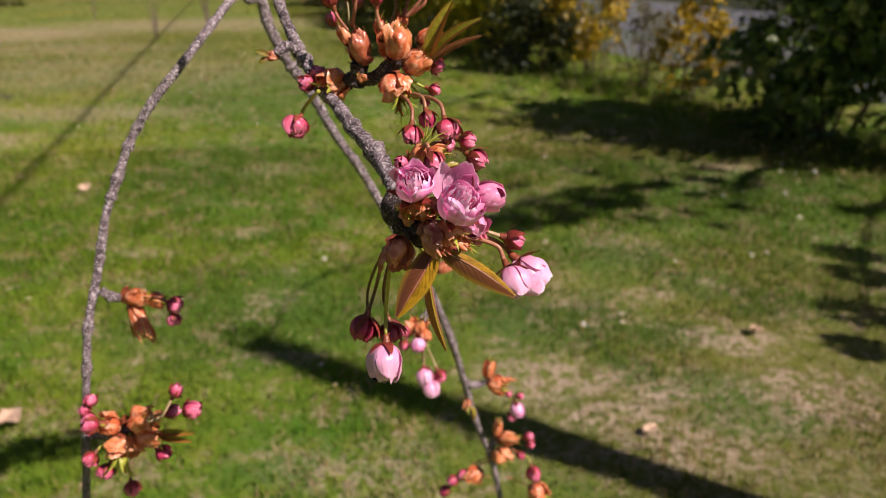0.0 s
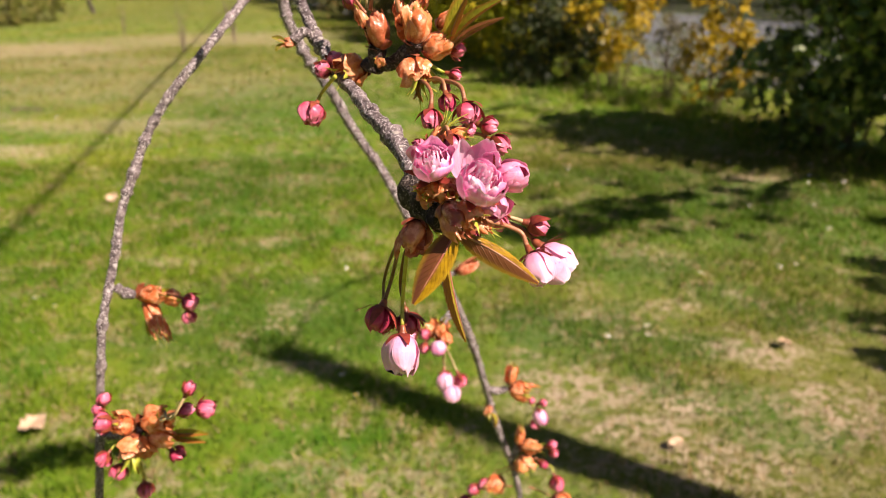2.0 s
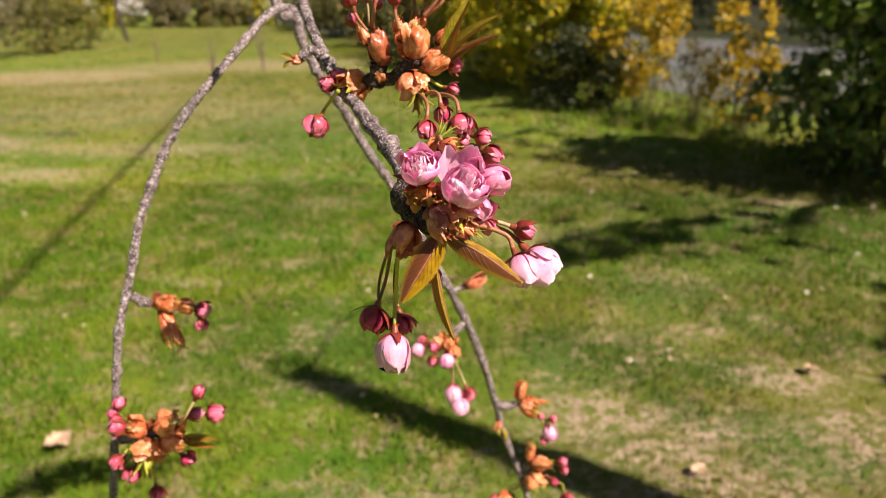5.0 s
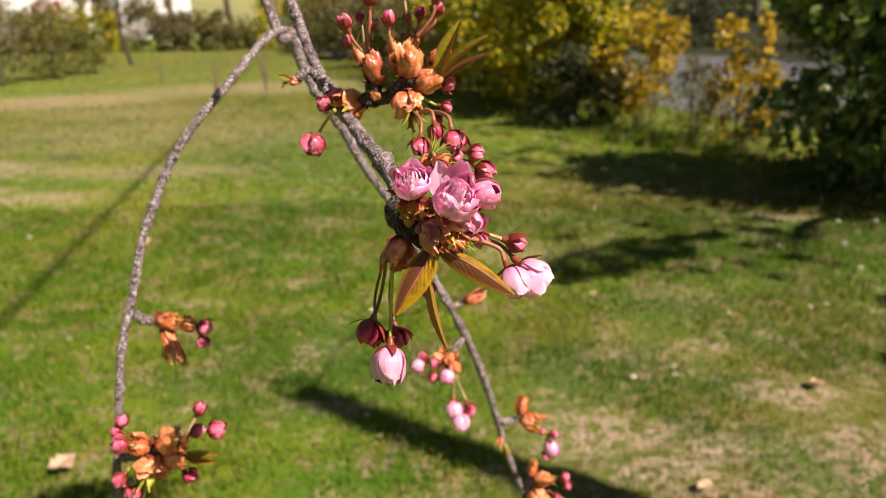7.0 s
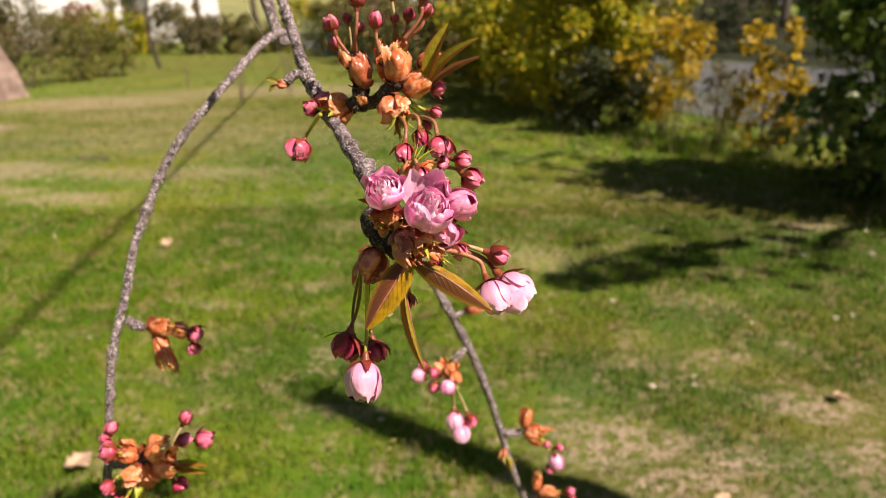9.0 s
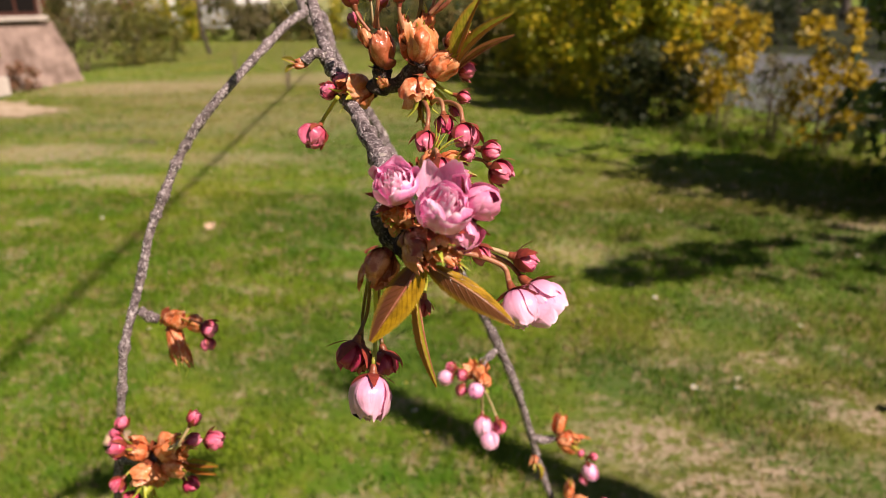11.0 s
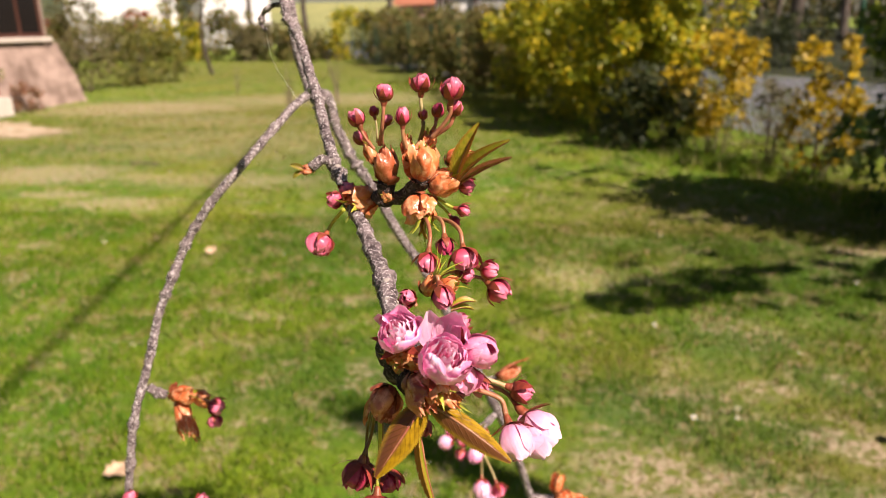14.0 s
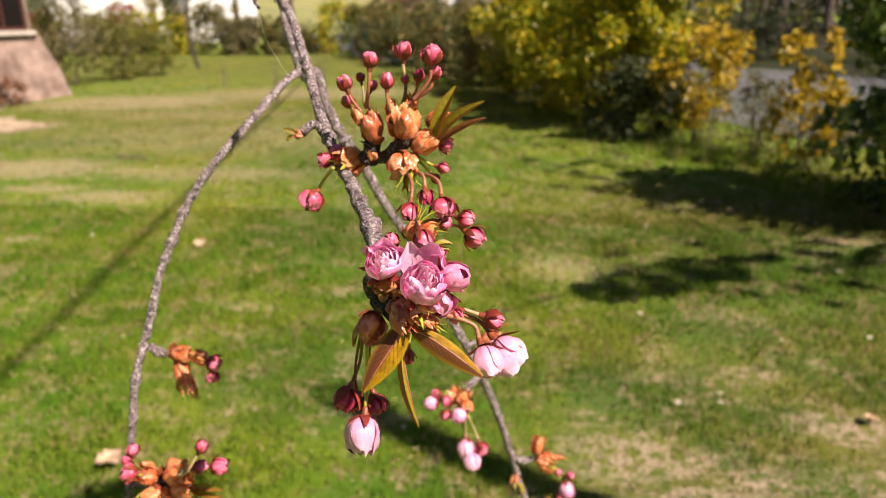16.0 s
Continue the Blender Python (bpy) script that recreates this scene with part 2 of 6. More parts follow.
# clover-dark green; patches before the shrubs also deepen the colour for shade
LUSH_SHADED = ((0.34, 2.83, 0.22, 0.18), (0.95, 2.28, 0.22, 0.12), (1.05, 2.10, 0.24, 0.12), (0.93, 2.66, 0.20, 0.12), (1.47, 2.91, 0.25, 0.16), (0.90, 3.50, 0.28, 0.20), (1.19, 3.12, 0.20, 0.15), (0.4, 2.8, 0.4, 0.3), (1.6, 4.5, 0.5, 0.22), (1.0, 5.1, 0.9, 0.25), (2.1, 4.6, 0.6, 0.4), (1.7, 4.3, 1.2, 0.8), (0.26, 2.8, 0.16, 0.14), (0.67, 2.42, 0.12, 0.12), (-0.9, 2.85, 0.6, 0.5), (-6.5, 8.95, 1.3, 0.40), (-2.0, 8.0, 1.5, 1.6), (-1.6, 5.2, 0.9, 0.9))
# thin, dull grass on poor soil; spots before the shrubs paint in their shade
DULL_SHADED = ((2.0, 2.4, 1.8, 1.3, 0.6), (-5.0, 13.0, 6.0, 5.0, 0.5), (-10.0, 27.0, 13.0, 9.0, 0.5), (1.6, 5.2, 1.6, 0.8, 0.7), (0.9, 2.0, 0.8, 0.4, 0.4), (0.7, 6.0, 1.3, 1.1, 0.55))


def lawn_colour(n):
    """Greens, straw and earth of the lawn by place; blades and soil share the pattern."""
    p = n.place()
    green = n.mix(n.ramp(n.noise(1.1, 4.0, p), 0.38, 0.62), (0.050, 0.178, 0.004), (0.148, 0.248, 0.008))
    green = n.mix(n.ramp(n.noise(0.45, 4.0, p, 0.6), 0.48, 0.64, 0.0, 0.6), green, (0.235, 0.24, 0.02))
    green = n.mix(n.ramp(n.noise(9.0, 5.0, p, 0.7), 0.45, 0.68, 0.0, 0.6), green, (0.25, 0.255, 0.025))
    green = n.mix(n.ramp(n.noise(16.0, 4.0, p, 0.7), 0.50, 0.68, 0.0, 0.8), green, (0.035, 0.08, 0.005))
    dry = n.ramp(n.noise(4.5, 7.0, p, 0.75), 0.50, 0.58, 0.0, 0.48)
    wob = n.math("MULTIPLY", n.math("SUBTRACT", n.noise(5.0, 5.0, p, 0.7), 0.5), 2.2)
    for x, y, rx, ry, k in DRY:
        off = n.add("ShaderNodeVectorMath", {0: p, 1: (x, y, 0.0)}, operation="SUBTRACT").outputs[0]
        off = n.add("ShaderNodeVectorMath", {0: off, 1: (1 / rx, 1 / ry, 0.0)}, operation="MULTIPLY").outputs[0]
        far = n.math("ADD", n.add("ShaderNodeVectorMath", {0: off}, operation="LENGTH").outputs["Value"], wob)
        dry = n.math("MAXIMUM", dry, n.ramp(far, 0.45, 1.35, k, 0.0))
    for x, y, rx, ry, k in DULL_SHADED:
        off = n.add("ShaderNodeVectorMath", {0: p, 1: (x, y, 0.0)}, operation="SUBTRACT").outputs[0]
        off = n.add("ShaderNodeVectorMath", {0: off, 1: (1 / rx, 1 / ry, 0.0)}, operation="MULTIPLY").outputs[0]
        far = n.math("ADD", n.add("ShaderNodeVectorMath", {0: off}, operation="LENGTH").outputs["Value"], n.math("MULTIPLY", wob, 0.6))
        green = n.mix(n.ramp(far, 0.4, 1.5, k, 0.0), green, (0.100, 0.088, 0.018))
    for x, y, rx, ry in LUSH_SHADED:
        off = n.add("ShaderNodeVectorMath", {0: p, 1: (x, y, 0.0)}, operation="SUBTRACT").outputs[0]
        off = n.add("ShaderNodeVectorMath", {0: off, 1: (1 / rx, 1 / ry, 0.0)}, operation="MULTIPLY").outputs[0]
        far = n.math("ADD", n.add("ShaderNodeVectorMath", {0: off}, operation="LENGTH").outputs["Value"], wob)
        green = n.mix(n.ramp(far, 0.5, 1.4, 0.75, 0.0), green, (0.036, 0.118, 0.008))
    dry = n.math("MULTIPLY", dry, n.ramp(n.noise(20.0, 5.0, p, 0.75), 0.44, 0.56, 0.05, 1.35), clamp=True)
    straw = n.mix(n.ramp(n.noise(30.0, 3.0, p), 0.4, 0.6), (0.52, 0.37, 0.235), (0.34, 0.22, 0.105))
    return green, dry, straw, p


def soil_material():
    n = Nodes("lawn_ground")
    green, dry, straw, p = lawn_colour(n)
    earth = n.mix(n.ramp(n.noise(60.0, 5.0, p), 0.4, 0.6), (0.30, 0.22, 0.14), (0.54, 0.43, 0.32))
    fine = n.noise(45.0, 6.0, p, 0.75)
    col = n.mix(n.ramp(fine, 0.35, 0.7, 0.0, 0.5), green, (0.19, 0.19, 0.04))
    col = n.mix(n.math("MULTIPLY", dry, n.ramp(fine, 0.3, 0.6, 0.55, 1.0)), col, earth)
    return n.surface(col, 0.9, n.bump(fine, 0.8, 0.02), 0.2)


def blade_material():
    n = Nodes("grass_blades")
    green, dry, straw, p = lawn_colour(n)
    r = n.island()
    col = n.mix(n.ramp(r, 0.0, 1.0, 0.0, 0.5), green, (0.235, 0.295, 0.03))
    col = n.mix(n.math("LESS_THAN", n.math("FRACT", n.math("MULTIPLY", r, 41.7)), 0.16), col, (0.045, 0.095, 0.006))
    pick = n.math("GREATER_THAN", n.math("ADD", dry, 0.06), n.math("FRACT", n.math("MULTIPLY", r, 17.3)))
    col = n.mix(n.math("MULTIPLY", pick, 0.9), col, straw)
    return n.surface(col, 0.7, None, 0.12, thin=0.35)


def foliage_material(name, a, b, c, rough=0.42, thin=0.3, odd=0.12):
    n = Nodes(name)
    r = n.island()
    col = n.mix(r, a, b)
    pick = n.math("LESS_THAN", n.math("FRACT", n.math("MULTIPLY", r, 23.7)), odd)
    col = n.mix(pick, col, c)
    col = n.mix(n.ramp(n.noise(3.0, 3.0), 0.4, 0.7, 0.0, 0.4), col, a)
    return n.surface(col, rough, None, 0.45, thin=thin)


SOIL, BLADES = soil_material(), blade_material()
LAUREL = foliage_material("laurel_leaves", (0.045, 0.095, 0.014), (0.18, 0.25, 0.04), (0.36, 0.38, 0.08), 0.35, 0.22)
YELLOW = foliage_material("yellow_leaves", (0.36, 0.25, 0.010), (0.68, 0.47, 0.025), (0.24, 0.20, 0.02), 0.45, 0.4, 0.3)
OLIVE = foliage_material("olive_leaves", (0.12, 0.16, 0.008), (0.46, 0.45, 0.024), (0.80, 0.60, 0.03), 0.42, 0.38, 0.2)
HEDGE = foliage_material("hedge_leaves", (0.045, 0.062, 0.012), (0.17, 0.165, 0.03), (0.26, 0.18, 0.06), 0.5, 0.25, 0.3)
# dark green leaves with the shade of undergrowth mixed into the colour
SHADED_LEAF = foliage_material("shaded_leaves", (0.018, 0.032, 0.008), (0.065, 0.085, 0.018), (0.12, 0.11, 0.03), 0.55, 0.2, 0.12)
DRY_PLANT = foliage_material("dry_red_leaves", (0.17, 0.075, 0.045), (0.32, 0.15, 0.09), (0.22, 0.17, 0.08), 0.6, 0.2, 0.25)
RED_SHRUB = foliage_material("red_shrub_leaves", (0.22, 0.04, 0.03), (0.35, 0.08, 0.05), (0.10, 0.10, 0.03), 0.5, 0.25, 0.3)
BROWN_SHRUB = foliage_material("dry_shrub_leaves", (0.12, 0.10, 0.05), (0.24, 0.20, 0.09), (0.12, 0.13, 0.03), 0.6, 0.25, 0.3)
FRESH = foliage_material("fresh_leaves", (0.08, 0.10, 0.016), (0.21, 0.205, 0.04), (0.30, 0.25, 0.07), 0.45, 0.3, 0.2)


def mottled(name, a, b, scale, rough=0.8, bump=0.3, depth=0.01, spec=0.3):
    n = Nodes(name)
    p = n.place()
    f = n.noise(scale, 5.0, p, 0.65)
    col = n.mix(n.ramp(f, 0.3, 0.7), a, b)
    col = n.mix(n.ramp(n.noise(scale * 0.13, 3.0, p), 0.4, 0.7, 0.0, 0.5), col, a)
    return n.surface(col, rough, n.bump(n.noise(scale * 3.0, 4.0, p), bump, depth), spec)


ASPHALT = mottled("asphalt", (0.09, 0.095, 0.115), (0.17, 0.175, 0.195), 14.0, 0.85)
FIELD = mottled("flowering_field", (0.20, 0.22, 0.085), (0.33, 0.32, 0.13), 0.25, 0.9)
# the wood's shade is put into this floor's dark colour
SHADED_FLOOR = mottled("shaded_wood_floor", (0.014, 0.018, 0.007), (0.034, 0.036, 0.017), 1.5, 0.9)
PLASTER = mottled("pink_plaster", (0.16, 0.11, 0.09), (0.42, 0.31, 0.27), 2.2, 0.9, 0.8, 0.03)
WHITE_WALL = mottled("white_render", (0.56, 0.56, 0.57), (0.68, 0.68, 0.69), 0.8, 0.85)
PINK_WALL = mottled("pink_render", (0.50, 0.33, 0.28), (0.62, 0.43, 0.37), 2.0, 0.85)
SILL_STONE = mottled("pale_stone", (0.48, 0.42, 0.38), (0.60, 0.54, 0.49), 9.0, 0.7)
SHUTTER = mottled("brown_paint", (0.055, 0.022, 0.016), (0.09, 0.035, 0.025), 20.0, 0.5)
ROOF_TILE = mottled("roof_tile", (0.28, 0.10, 0.06), (0.40, 0.17, 0.10), 3.0, 0.8)
GREEN_METAL = mottled("green_coated_metal", (0.012, 0.05, 0.03), (0.02, 0.075, 0.045), 30.0, 0.45)
GREY_WIRE = mottled("fence_wire", (0.03, 0.05, 0.04), (0.05, 0.07, 0.06), 40.0, 0.5)
BLACK_RUBBER = mottled("black_sheath", (0.015, 0.015, 0.015), (0.03, 0.03, 0.03), 40.0, 0.6)
DAISY_WHITE = mottled("daisy_ray", (0.80, 0.80, 0.78), (0.86, 0.85, 0.84), 200.0, 0.6)
DAISY_YELLOW = mottled("daisy_disc", (0.62, 0.42, 0.03), (0.72, 0.50, 0.05), 200.0, 0.7)
DEAD_LEAF = mottled("dead_leaf", (0.46, 0.31, 0.20), (0.60, 0.44, 0.32), 40.0, 0.7)
TERRACOTTA = mottled("terracotta", (0.34, 0.11, 0.06), (0.42, 0.16, 0.09), 20.0, 0.8)
DARK_GLASS = Nodes("window_glass").surface((0.012, 0.010, 0.010), 0.08, None, 0.3)
WEB = Nodes("spider_silk").surface((0.75, 0.75, 0.75), 0.35, None, 0.6)

# ---- building helpers ----
def part(name, mesh, material, parent=None, label=""):
    """Links a mesh as one object, under a thing or a part where one is given."""
    ob = new(name, mesh)
    mesh.materials.append(material)
    if parent is not None:
        ob.parent = parent
    return tagged(ob, label)


def surface_mesh(name, verts, faces, uvs=None, smooth=True):
    """A mesh from arrays; uvs: one pair for each vertex."""
    me = bpy.data.meshes.new(name)
    me.from_pydata([tuple(v) for v in verts], [], [tuple(f) for f in faces])
    if uvs is not None:
        layer = me.uv_layers.new(name="UVMap")
        idx = np.empty(len(me.loops), np.int32)
        me.loops.foreach_get("vertex_index", idx)
        layer.data.foreach_set("uv", np.asarray(uvs, np.float32)[idx].ravel())
    if smooth:
        me.polygons.foreach_set("use_smooth", np.ones(len(me.polygons), bool))
    me.update()
    return me


def joined(chunks):
    """Joins (verts, faces) chunks into one pair."""
    verts, faces, at = [], [], 0
    for v, f in chunks:
        verts.extend(v)
        faces.extend(tuple(i + at for i in q) for q in f)
        at += len(v)
    return verts, faces


def box(x0, y0, z0, x1, y1, z1):
    v = [(x, y, z) for x in (x0, x1) for y in (y0, y1) for z in (z0, z1)]
    return v, [(0, 1, 3, 2), (4, 6, 7, 5), (0, 4, 5, 1), (2, 3, 7, 6), (0, 2, 6, 4), (1, 5, 7, 3)]


def box_mesh(name, size, bevel=0.01):
    """A bevelled block, centred over its base."""
    bm = bmesh.new()
    bmesh.ops.create_cube(bm, size=1.0)
    bmesh.ops.transform(bm, matrix=Matrix.Translation((0, 0, size[2] / 2)) @ Matrix.Diagonal((*size, 1)), verts=bm.verts)
    bmesh.ops.bevel(bm, geom=bm.edges[:], offset=bevel, segments=2, affect="EDGES")
    me = bpy.data.meshes.new(name)
    bm.to_mesh(me)
    bm.free()
    return me


def spline(points, steps):
    """A smooth line through the points (Catmull-Rom)."""
    p = [Vector(q) for q in points]
    p = [p[0] * 2 - p[1]] + p + [p[-1] * 2 - p[-2]]
    out = []
    for i in range(1, len(p) - 2):
        a, b, c, d = p[i - 1 : i + 3]
        for k in range(steps):
            t = k / steps
            out.append(0.5 * (2 * b + (c - a) * t + (2 * a - 5 * b + 4 * c - d) * t * t + (3 * b - a - 3 * c + d) * t ** 3))
    out.append(p[-2])
    return out


def tube(line, radius, sides=8, rough=0.0, grain=60.0):
    """Verts and faces of a tube along a line; radius(s) at s from 0 to 1; rough: uneven by that share."""
    verts, faces = [], []
    n = len(line)
    side = Vector((0.31, 0.77, 0.56))
    for i, p in enumerate(line):
        way = (line[min(i + 1, n - 1)] - line[max(i - 1, 0)]).normalized()
        a = (side - way * side.dot(way)).normalized()
        side = a
        b = way.cross(a)
        for k in range(sides):
            w = 2 * math.pi * k / sides
            d = a * math.cos(w) + b * math.sin(w)
            r = radius(i / (n - 1))
            if rough:
                r *= 1 + rough * noise.noise((p + d * r) * grain) + rough * 0.6 * noise.noise((p + d * r) * grain * 2.7)
            verts.append(p + d * r)
        if i:
            o = (i - 1) * sides
            faces += [(o + k, o + (k + 1) % sides, o + sides + (k + 1) % sides, o + sides + k) for k in range(sides)]
    faces.append(tuple(range(sides - 1, -1, -1)))
    faces.append(tuple(range((n - 1) * sides, n * sides)))
    return verts, faces


def thing(name, label, category, group="", place=(0, 0, 0)):
    ob = new(name)
    ob.location = place
    ob.empty_display_size = 0.1
    return tagged(ob, label, category, group)


def leaf_cloud(rng, centres, radii, count, size, flat=0.35, up=0.5):
    """Many small folded leaves in clumps: verts and triangles."""
    centres, radii = np.asarray(centres, float), np.asarray(radii, float)
    pick = rng.integers(0, len(centres), count)
    d = rng.normal(size=(count, 3))
    d /= np.linalg.norm(d, axis=1)[:, None]
    c = centres[pick] + d * (radii[pick] * rng.uniform(0.35, 1.0, count) ** 0.5)[:, None]
    c[:, 2] = np.maximum(c[:, 2], 0.03)
    way = rng.normal(size=(count, 3)) + d * 0.8 + np.array((0, 0, -0.15))
    way /= np.linalg.norm(way, axis=1)[:, None]
    nor = rng.normal(size=(count, 3)) * 0.6 + d * 0.5 + np.array((0, 0, up))
    nor -= way * (nor * way).sum(1)[:, None]
    nor /= np.linalg.norm(nor, axis=1)[:, None]
    across = np.cross(way, nor)
    s = size * rng.uniform(0.6, 1.25, count)[:, None]
    base, tip = c - way * s * 0.5, c + way * s * 0.5 - nor * s * 0.12
    left, right = c + across * s * flat + nor * s * 0.10, c - across * s * flat + nor * s * 0.10
    verts = np.stack([base, left, tip, right], 1).reshape(-1, 3)
    o = np.arange(count)[:, None] * 4
    faces = np.concatenate([o + (0, 1, 2), o + (0, 2, 3)], 1).reshape(-1, 3)
    return verts, faces


def bush(name, label, place, size, leaves, leaf, material, seed, stems=5, clump=40, share=0.34, low=0.1, group="", flat=0.35):
    """A shrub with thin stems and a crown of clumped leaves; low: share of its height that is bare at the foot. size: width, depth, height."""
    rng = np.random.default_rng(seed)
    ob = thing(name, label, "shrub", group, place)
    w, d, h = size
    a, s = rng.uniform(0, 2 * math.pi, clump), rng.uniform(0, 1, clump) ** 0.5
    z = rng.uniform(0, 1, clump) ** 0.85
    wide = (0.72 + 0.55 * np.sin(z * math.pi * 0.8 + 0.25)) * (1 + 0.20 * np.sin(a * 3 + seed)) * 0.5
    r = min(w, d) * 0.5 * share * rng.uniform(0.65, 1.35, clump)
    c = np.stack([np.cos(a) * s * w * 0.5 * wide * 1.3, np.sin(a) * s * d * 0.5 * wide * 1.3, h * low + z * (h * (1 - low) - r) + 0.02], 1)
    v, f = leaf_cloud(rng, c, r, leaves, leaf, flat)
    part("crown", surface_mesh("crown", v, f, smooth=False), material, ob)
    for k in range(stems):
        q = c[int(rng.integers(0, clump))]
        top = Vector((q[0], q[1], max(q[2], h * 0.5)))
        foot = Vector((q[0] * 0.3, q[1] * 0.3, -0.02))
        line = spline([foot, foot.lerp(top, 0.35) + Vector((0, 0, 0.06)), foot.lerp(top, 0.7), top], 5)
        t = 0.006 + 0.004 * h
        part("stem", surface_mesh("stem", *tube(line, lambda s: t * (1 - 0.75 * s), 6, 0.15, 12)), STEM_BARK, ob)
    return ob


# ---- ground, road, field ----
ground = part("ground", surface_mesh("ground", [(-700, -300, 0), (700, -300, 0), (700, 900, 0), (-700, 900, 0)], [(0, 1, 2, 3)], smooth=False), SOIL)
tagged(ground, "mown green lawn with straw-coloured and bare patches", "lawn", kind="structure")
ALONG, RIGHT = Vector((-0.45, 0.893, 0)), Vector((0.893, 0.45, 0))


def strip(name, n0, n1, a0, a1, z, material, label, category):
    """A flat sheet beside the shrubs: n across, a along their row."""
    q = [RIGHT * n + ALONG * a + Vector((0, 0, z)) for n, a in ((n0, a0), (n1, a0), (n1, a1), (n0, a1))]
    return tagged(part(name, surface_mesh(name, q, [(0, 1, 2, 3)], smooth=False), material), label, category, kind="structure")


strip("road", 7.0, 14.5, -60, 90, 0.006, ASPHALT, "grey asphalt road behind the wire fence", "road")
strip("verge", 14.6, 90.0, -60, 140, 0.008, SHADED_FLOOR, "woodland floor beyond the road, shade painted into its dark colour", "ground")
field = part("field", surface_mesh("field", [(-80, 86, 0.012), (-2, 86, 0.012), (-4, 112, 2.0), (-110, 112, 2.0), (-6, 150, 6.6), (-130, 150, 6.6), (-6, 151, -0.1), (-130, 151, -0.1)], [(0, 1, 2, 3), (3, 2, 4, 5), (5, 4, 6, 7)], smooth=False), FIELD)
tagged(field, "sunlit yellow-green flowering field on a distant slope", "field", kind="structure")

BARE_EARTH = mottled("bare_earth", (0.26, 0.20, 0.11), (0.54, 0.43, 0.33), 3.0, 0.95, 0.8, 0.03)
rim = []
for k in range(90):
    a = 2 * math.pi * k / 90
    r = 1 + 0.45 * noise.noise((math.cos(a) * 1.9, math.sin(a) * 1.9, 3.0)) + 0.30 * noise.noise((math.cos(a) * 6, math.sin(a) * 6, 8.0))
    rim.append((-9.3 + 1.5 * r * math.cos(a) - 0.35 * r * math.sin(a), 10.9 + 0.75 * r * math.sin(a) - 0.6 * r * math.cos(a), 0.012))
bare = part("bare_earth", surface_mesh("bare_earth", rim + [(-9.3, 10.9, 0.02)], [(k, (k + 1) % 90, 90) for k in range(90)], smooth=False), BARE_EARTH)
tagged(bare, "pale pinkish bare earth on the lawn before the house", "ground", kind="structure")

# ---- wire fence along the shrubs ----
fence = thing("fence", "green metal post and wire mesh garden fence behind shrubs", "fence")
FENCE_N = 6.25
for k in range(14):
    base = RIGHT * FENCE_N + ALONG * (1.0 + 2.5 * k)
    post = part("post", surface_mesh("post", *tube([base + Vector((0, 0, z)) for z in (-0.05, 0.8, 1.6, 1.66)], lambda s: 0.028 if s < 0.9 else 0.02, 10)), GREEN_METAL, fence)
for k in range(13):
    wires = []
    a0, a1 = 1.0 + 2.5 * k, 3.5 + 2.5 * k
    for i in range(24):
        z = 0.06 + 0.062 * i
        wires.append(tube([RIGHT * FENCE_N + ALONG * a + Vector((0, 0, z)) for a in (a0, a1)], lambda s: 0.0022, 3))
    for i in range(1, 40):
        a = a0 + (a1 - a0) * i / 40
        wires.append(tube([RIGHT * FENCE_N + ALONG * a + Vector((0, 0, z)) for z in (0.06, 1.486)], lambda s: 0.0018, 3))
    part("wire_mesh", surface_mesh("wire_mesh", *joined(wires), smooth=False), GREY_WIRE, fence)

# ---- shrubs beside the lawn ----
bush("laurel_shrub", "dense dark green broad-leaved laurel shrub beside the lawn", (2.98, 5.85, 0), (2.3, 2.0, 2.25), 7500, 0.115, LAUREL, 3, 10, 90, 0.25, 0.03, flat=0.30)
bush("laurel_shrub", "dark green broad-leaved shrub with bare lower stems", (3.5, 5.0, 0), (1.5, 1.5, 2.1), 2000, 0.11, LAUREL, 4, 10, 50, 0.30, 0.12, flat=0.30)
bush("forsythia_shrub", "slender shrub with yellow and bronze leaves beside the lawn", (2.42, 7.5, 0), (0.85, 0.8, 1.32), 760, 0.09, YELLOW, 5, 9, 40, 0.26, 0.10, "yellow shrubs")
bush("forsythia_shrub", "yellow flowering shrub with thin upright stems", (1.72, 8.8, 0), (1.15, 1.1, 1.4), 1000, 0.09, YELLOW, 6, 12, 26, 0.25, 0.10, "yellow shrubs")
bush("hedge_shrub", "rounded yellow-green shrub with dense small leaves", (1.05, 10.3, 0), (2.5, 2.2, 2.35), 15000, 0.085, OLIVE, 7, 8, 52, 0.235, 0.0)
# dark evergreen that also fills in the shaded hollow under its neighbour
bush("evergreen_shrub", "low dark evergreen shrub under the yellow-green one", (1.12, 9.25, 0), (1.5, 1.1, 1.05), 3600, 0.065, SHADED_LEAF, 17, 7, 60, 0.3, 0.0)
bush("hedge_shrub", "dense olive green hedge shrub with dark gaps", (0.45, 12.2, 0), (2.8, 2.6, 2.2), 13000, 0.09, OLIVE, 8, 8, 48, 0.235, 0.0)
bush("hedge_shrub", "dense olive green hedge shrub with dark gaps", (-0.35, 14.4, 0), (2.5, 2.4, 2.2), 15000, 0.085, OLIVE, 18, 9, 90, 0.22, 0.02)
bush("hedge_shrub", "dull brownish green hedge shrub, partly bare", (-1.2, 17.0, 0), (2.7, 2.8, 2.0), 11000, 0.09, HEDGE, 9, 9, 70, 0.26, 0.0)
bush("hedge_shrub", "dark evergreen hedge shrub at the lawn's edge", (-2.4, 20.5, 0), (3.4, 4.0, 2.1), 10000, 0.11, HEDGE, 10, 8, 70, 0.26, 0.0)
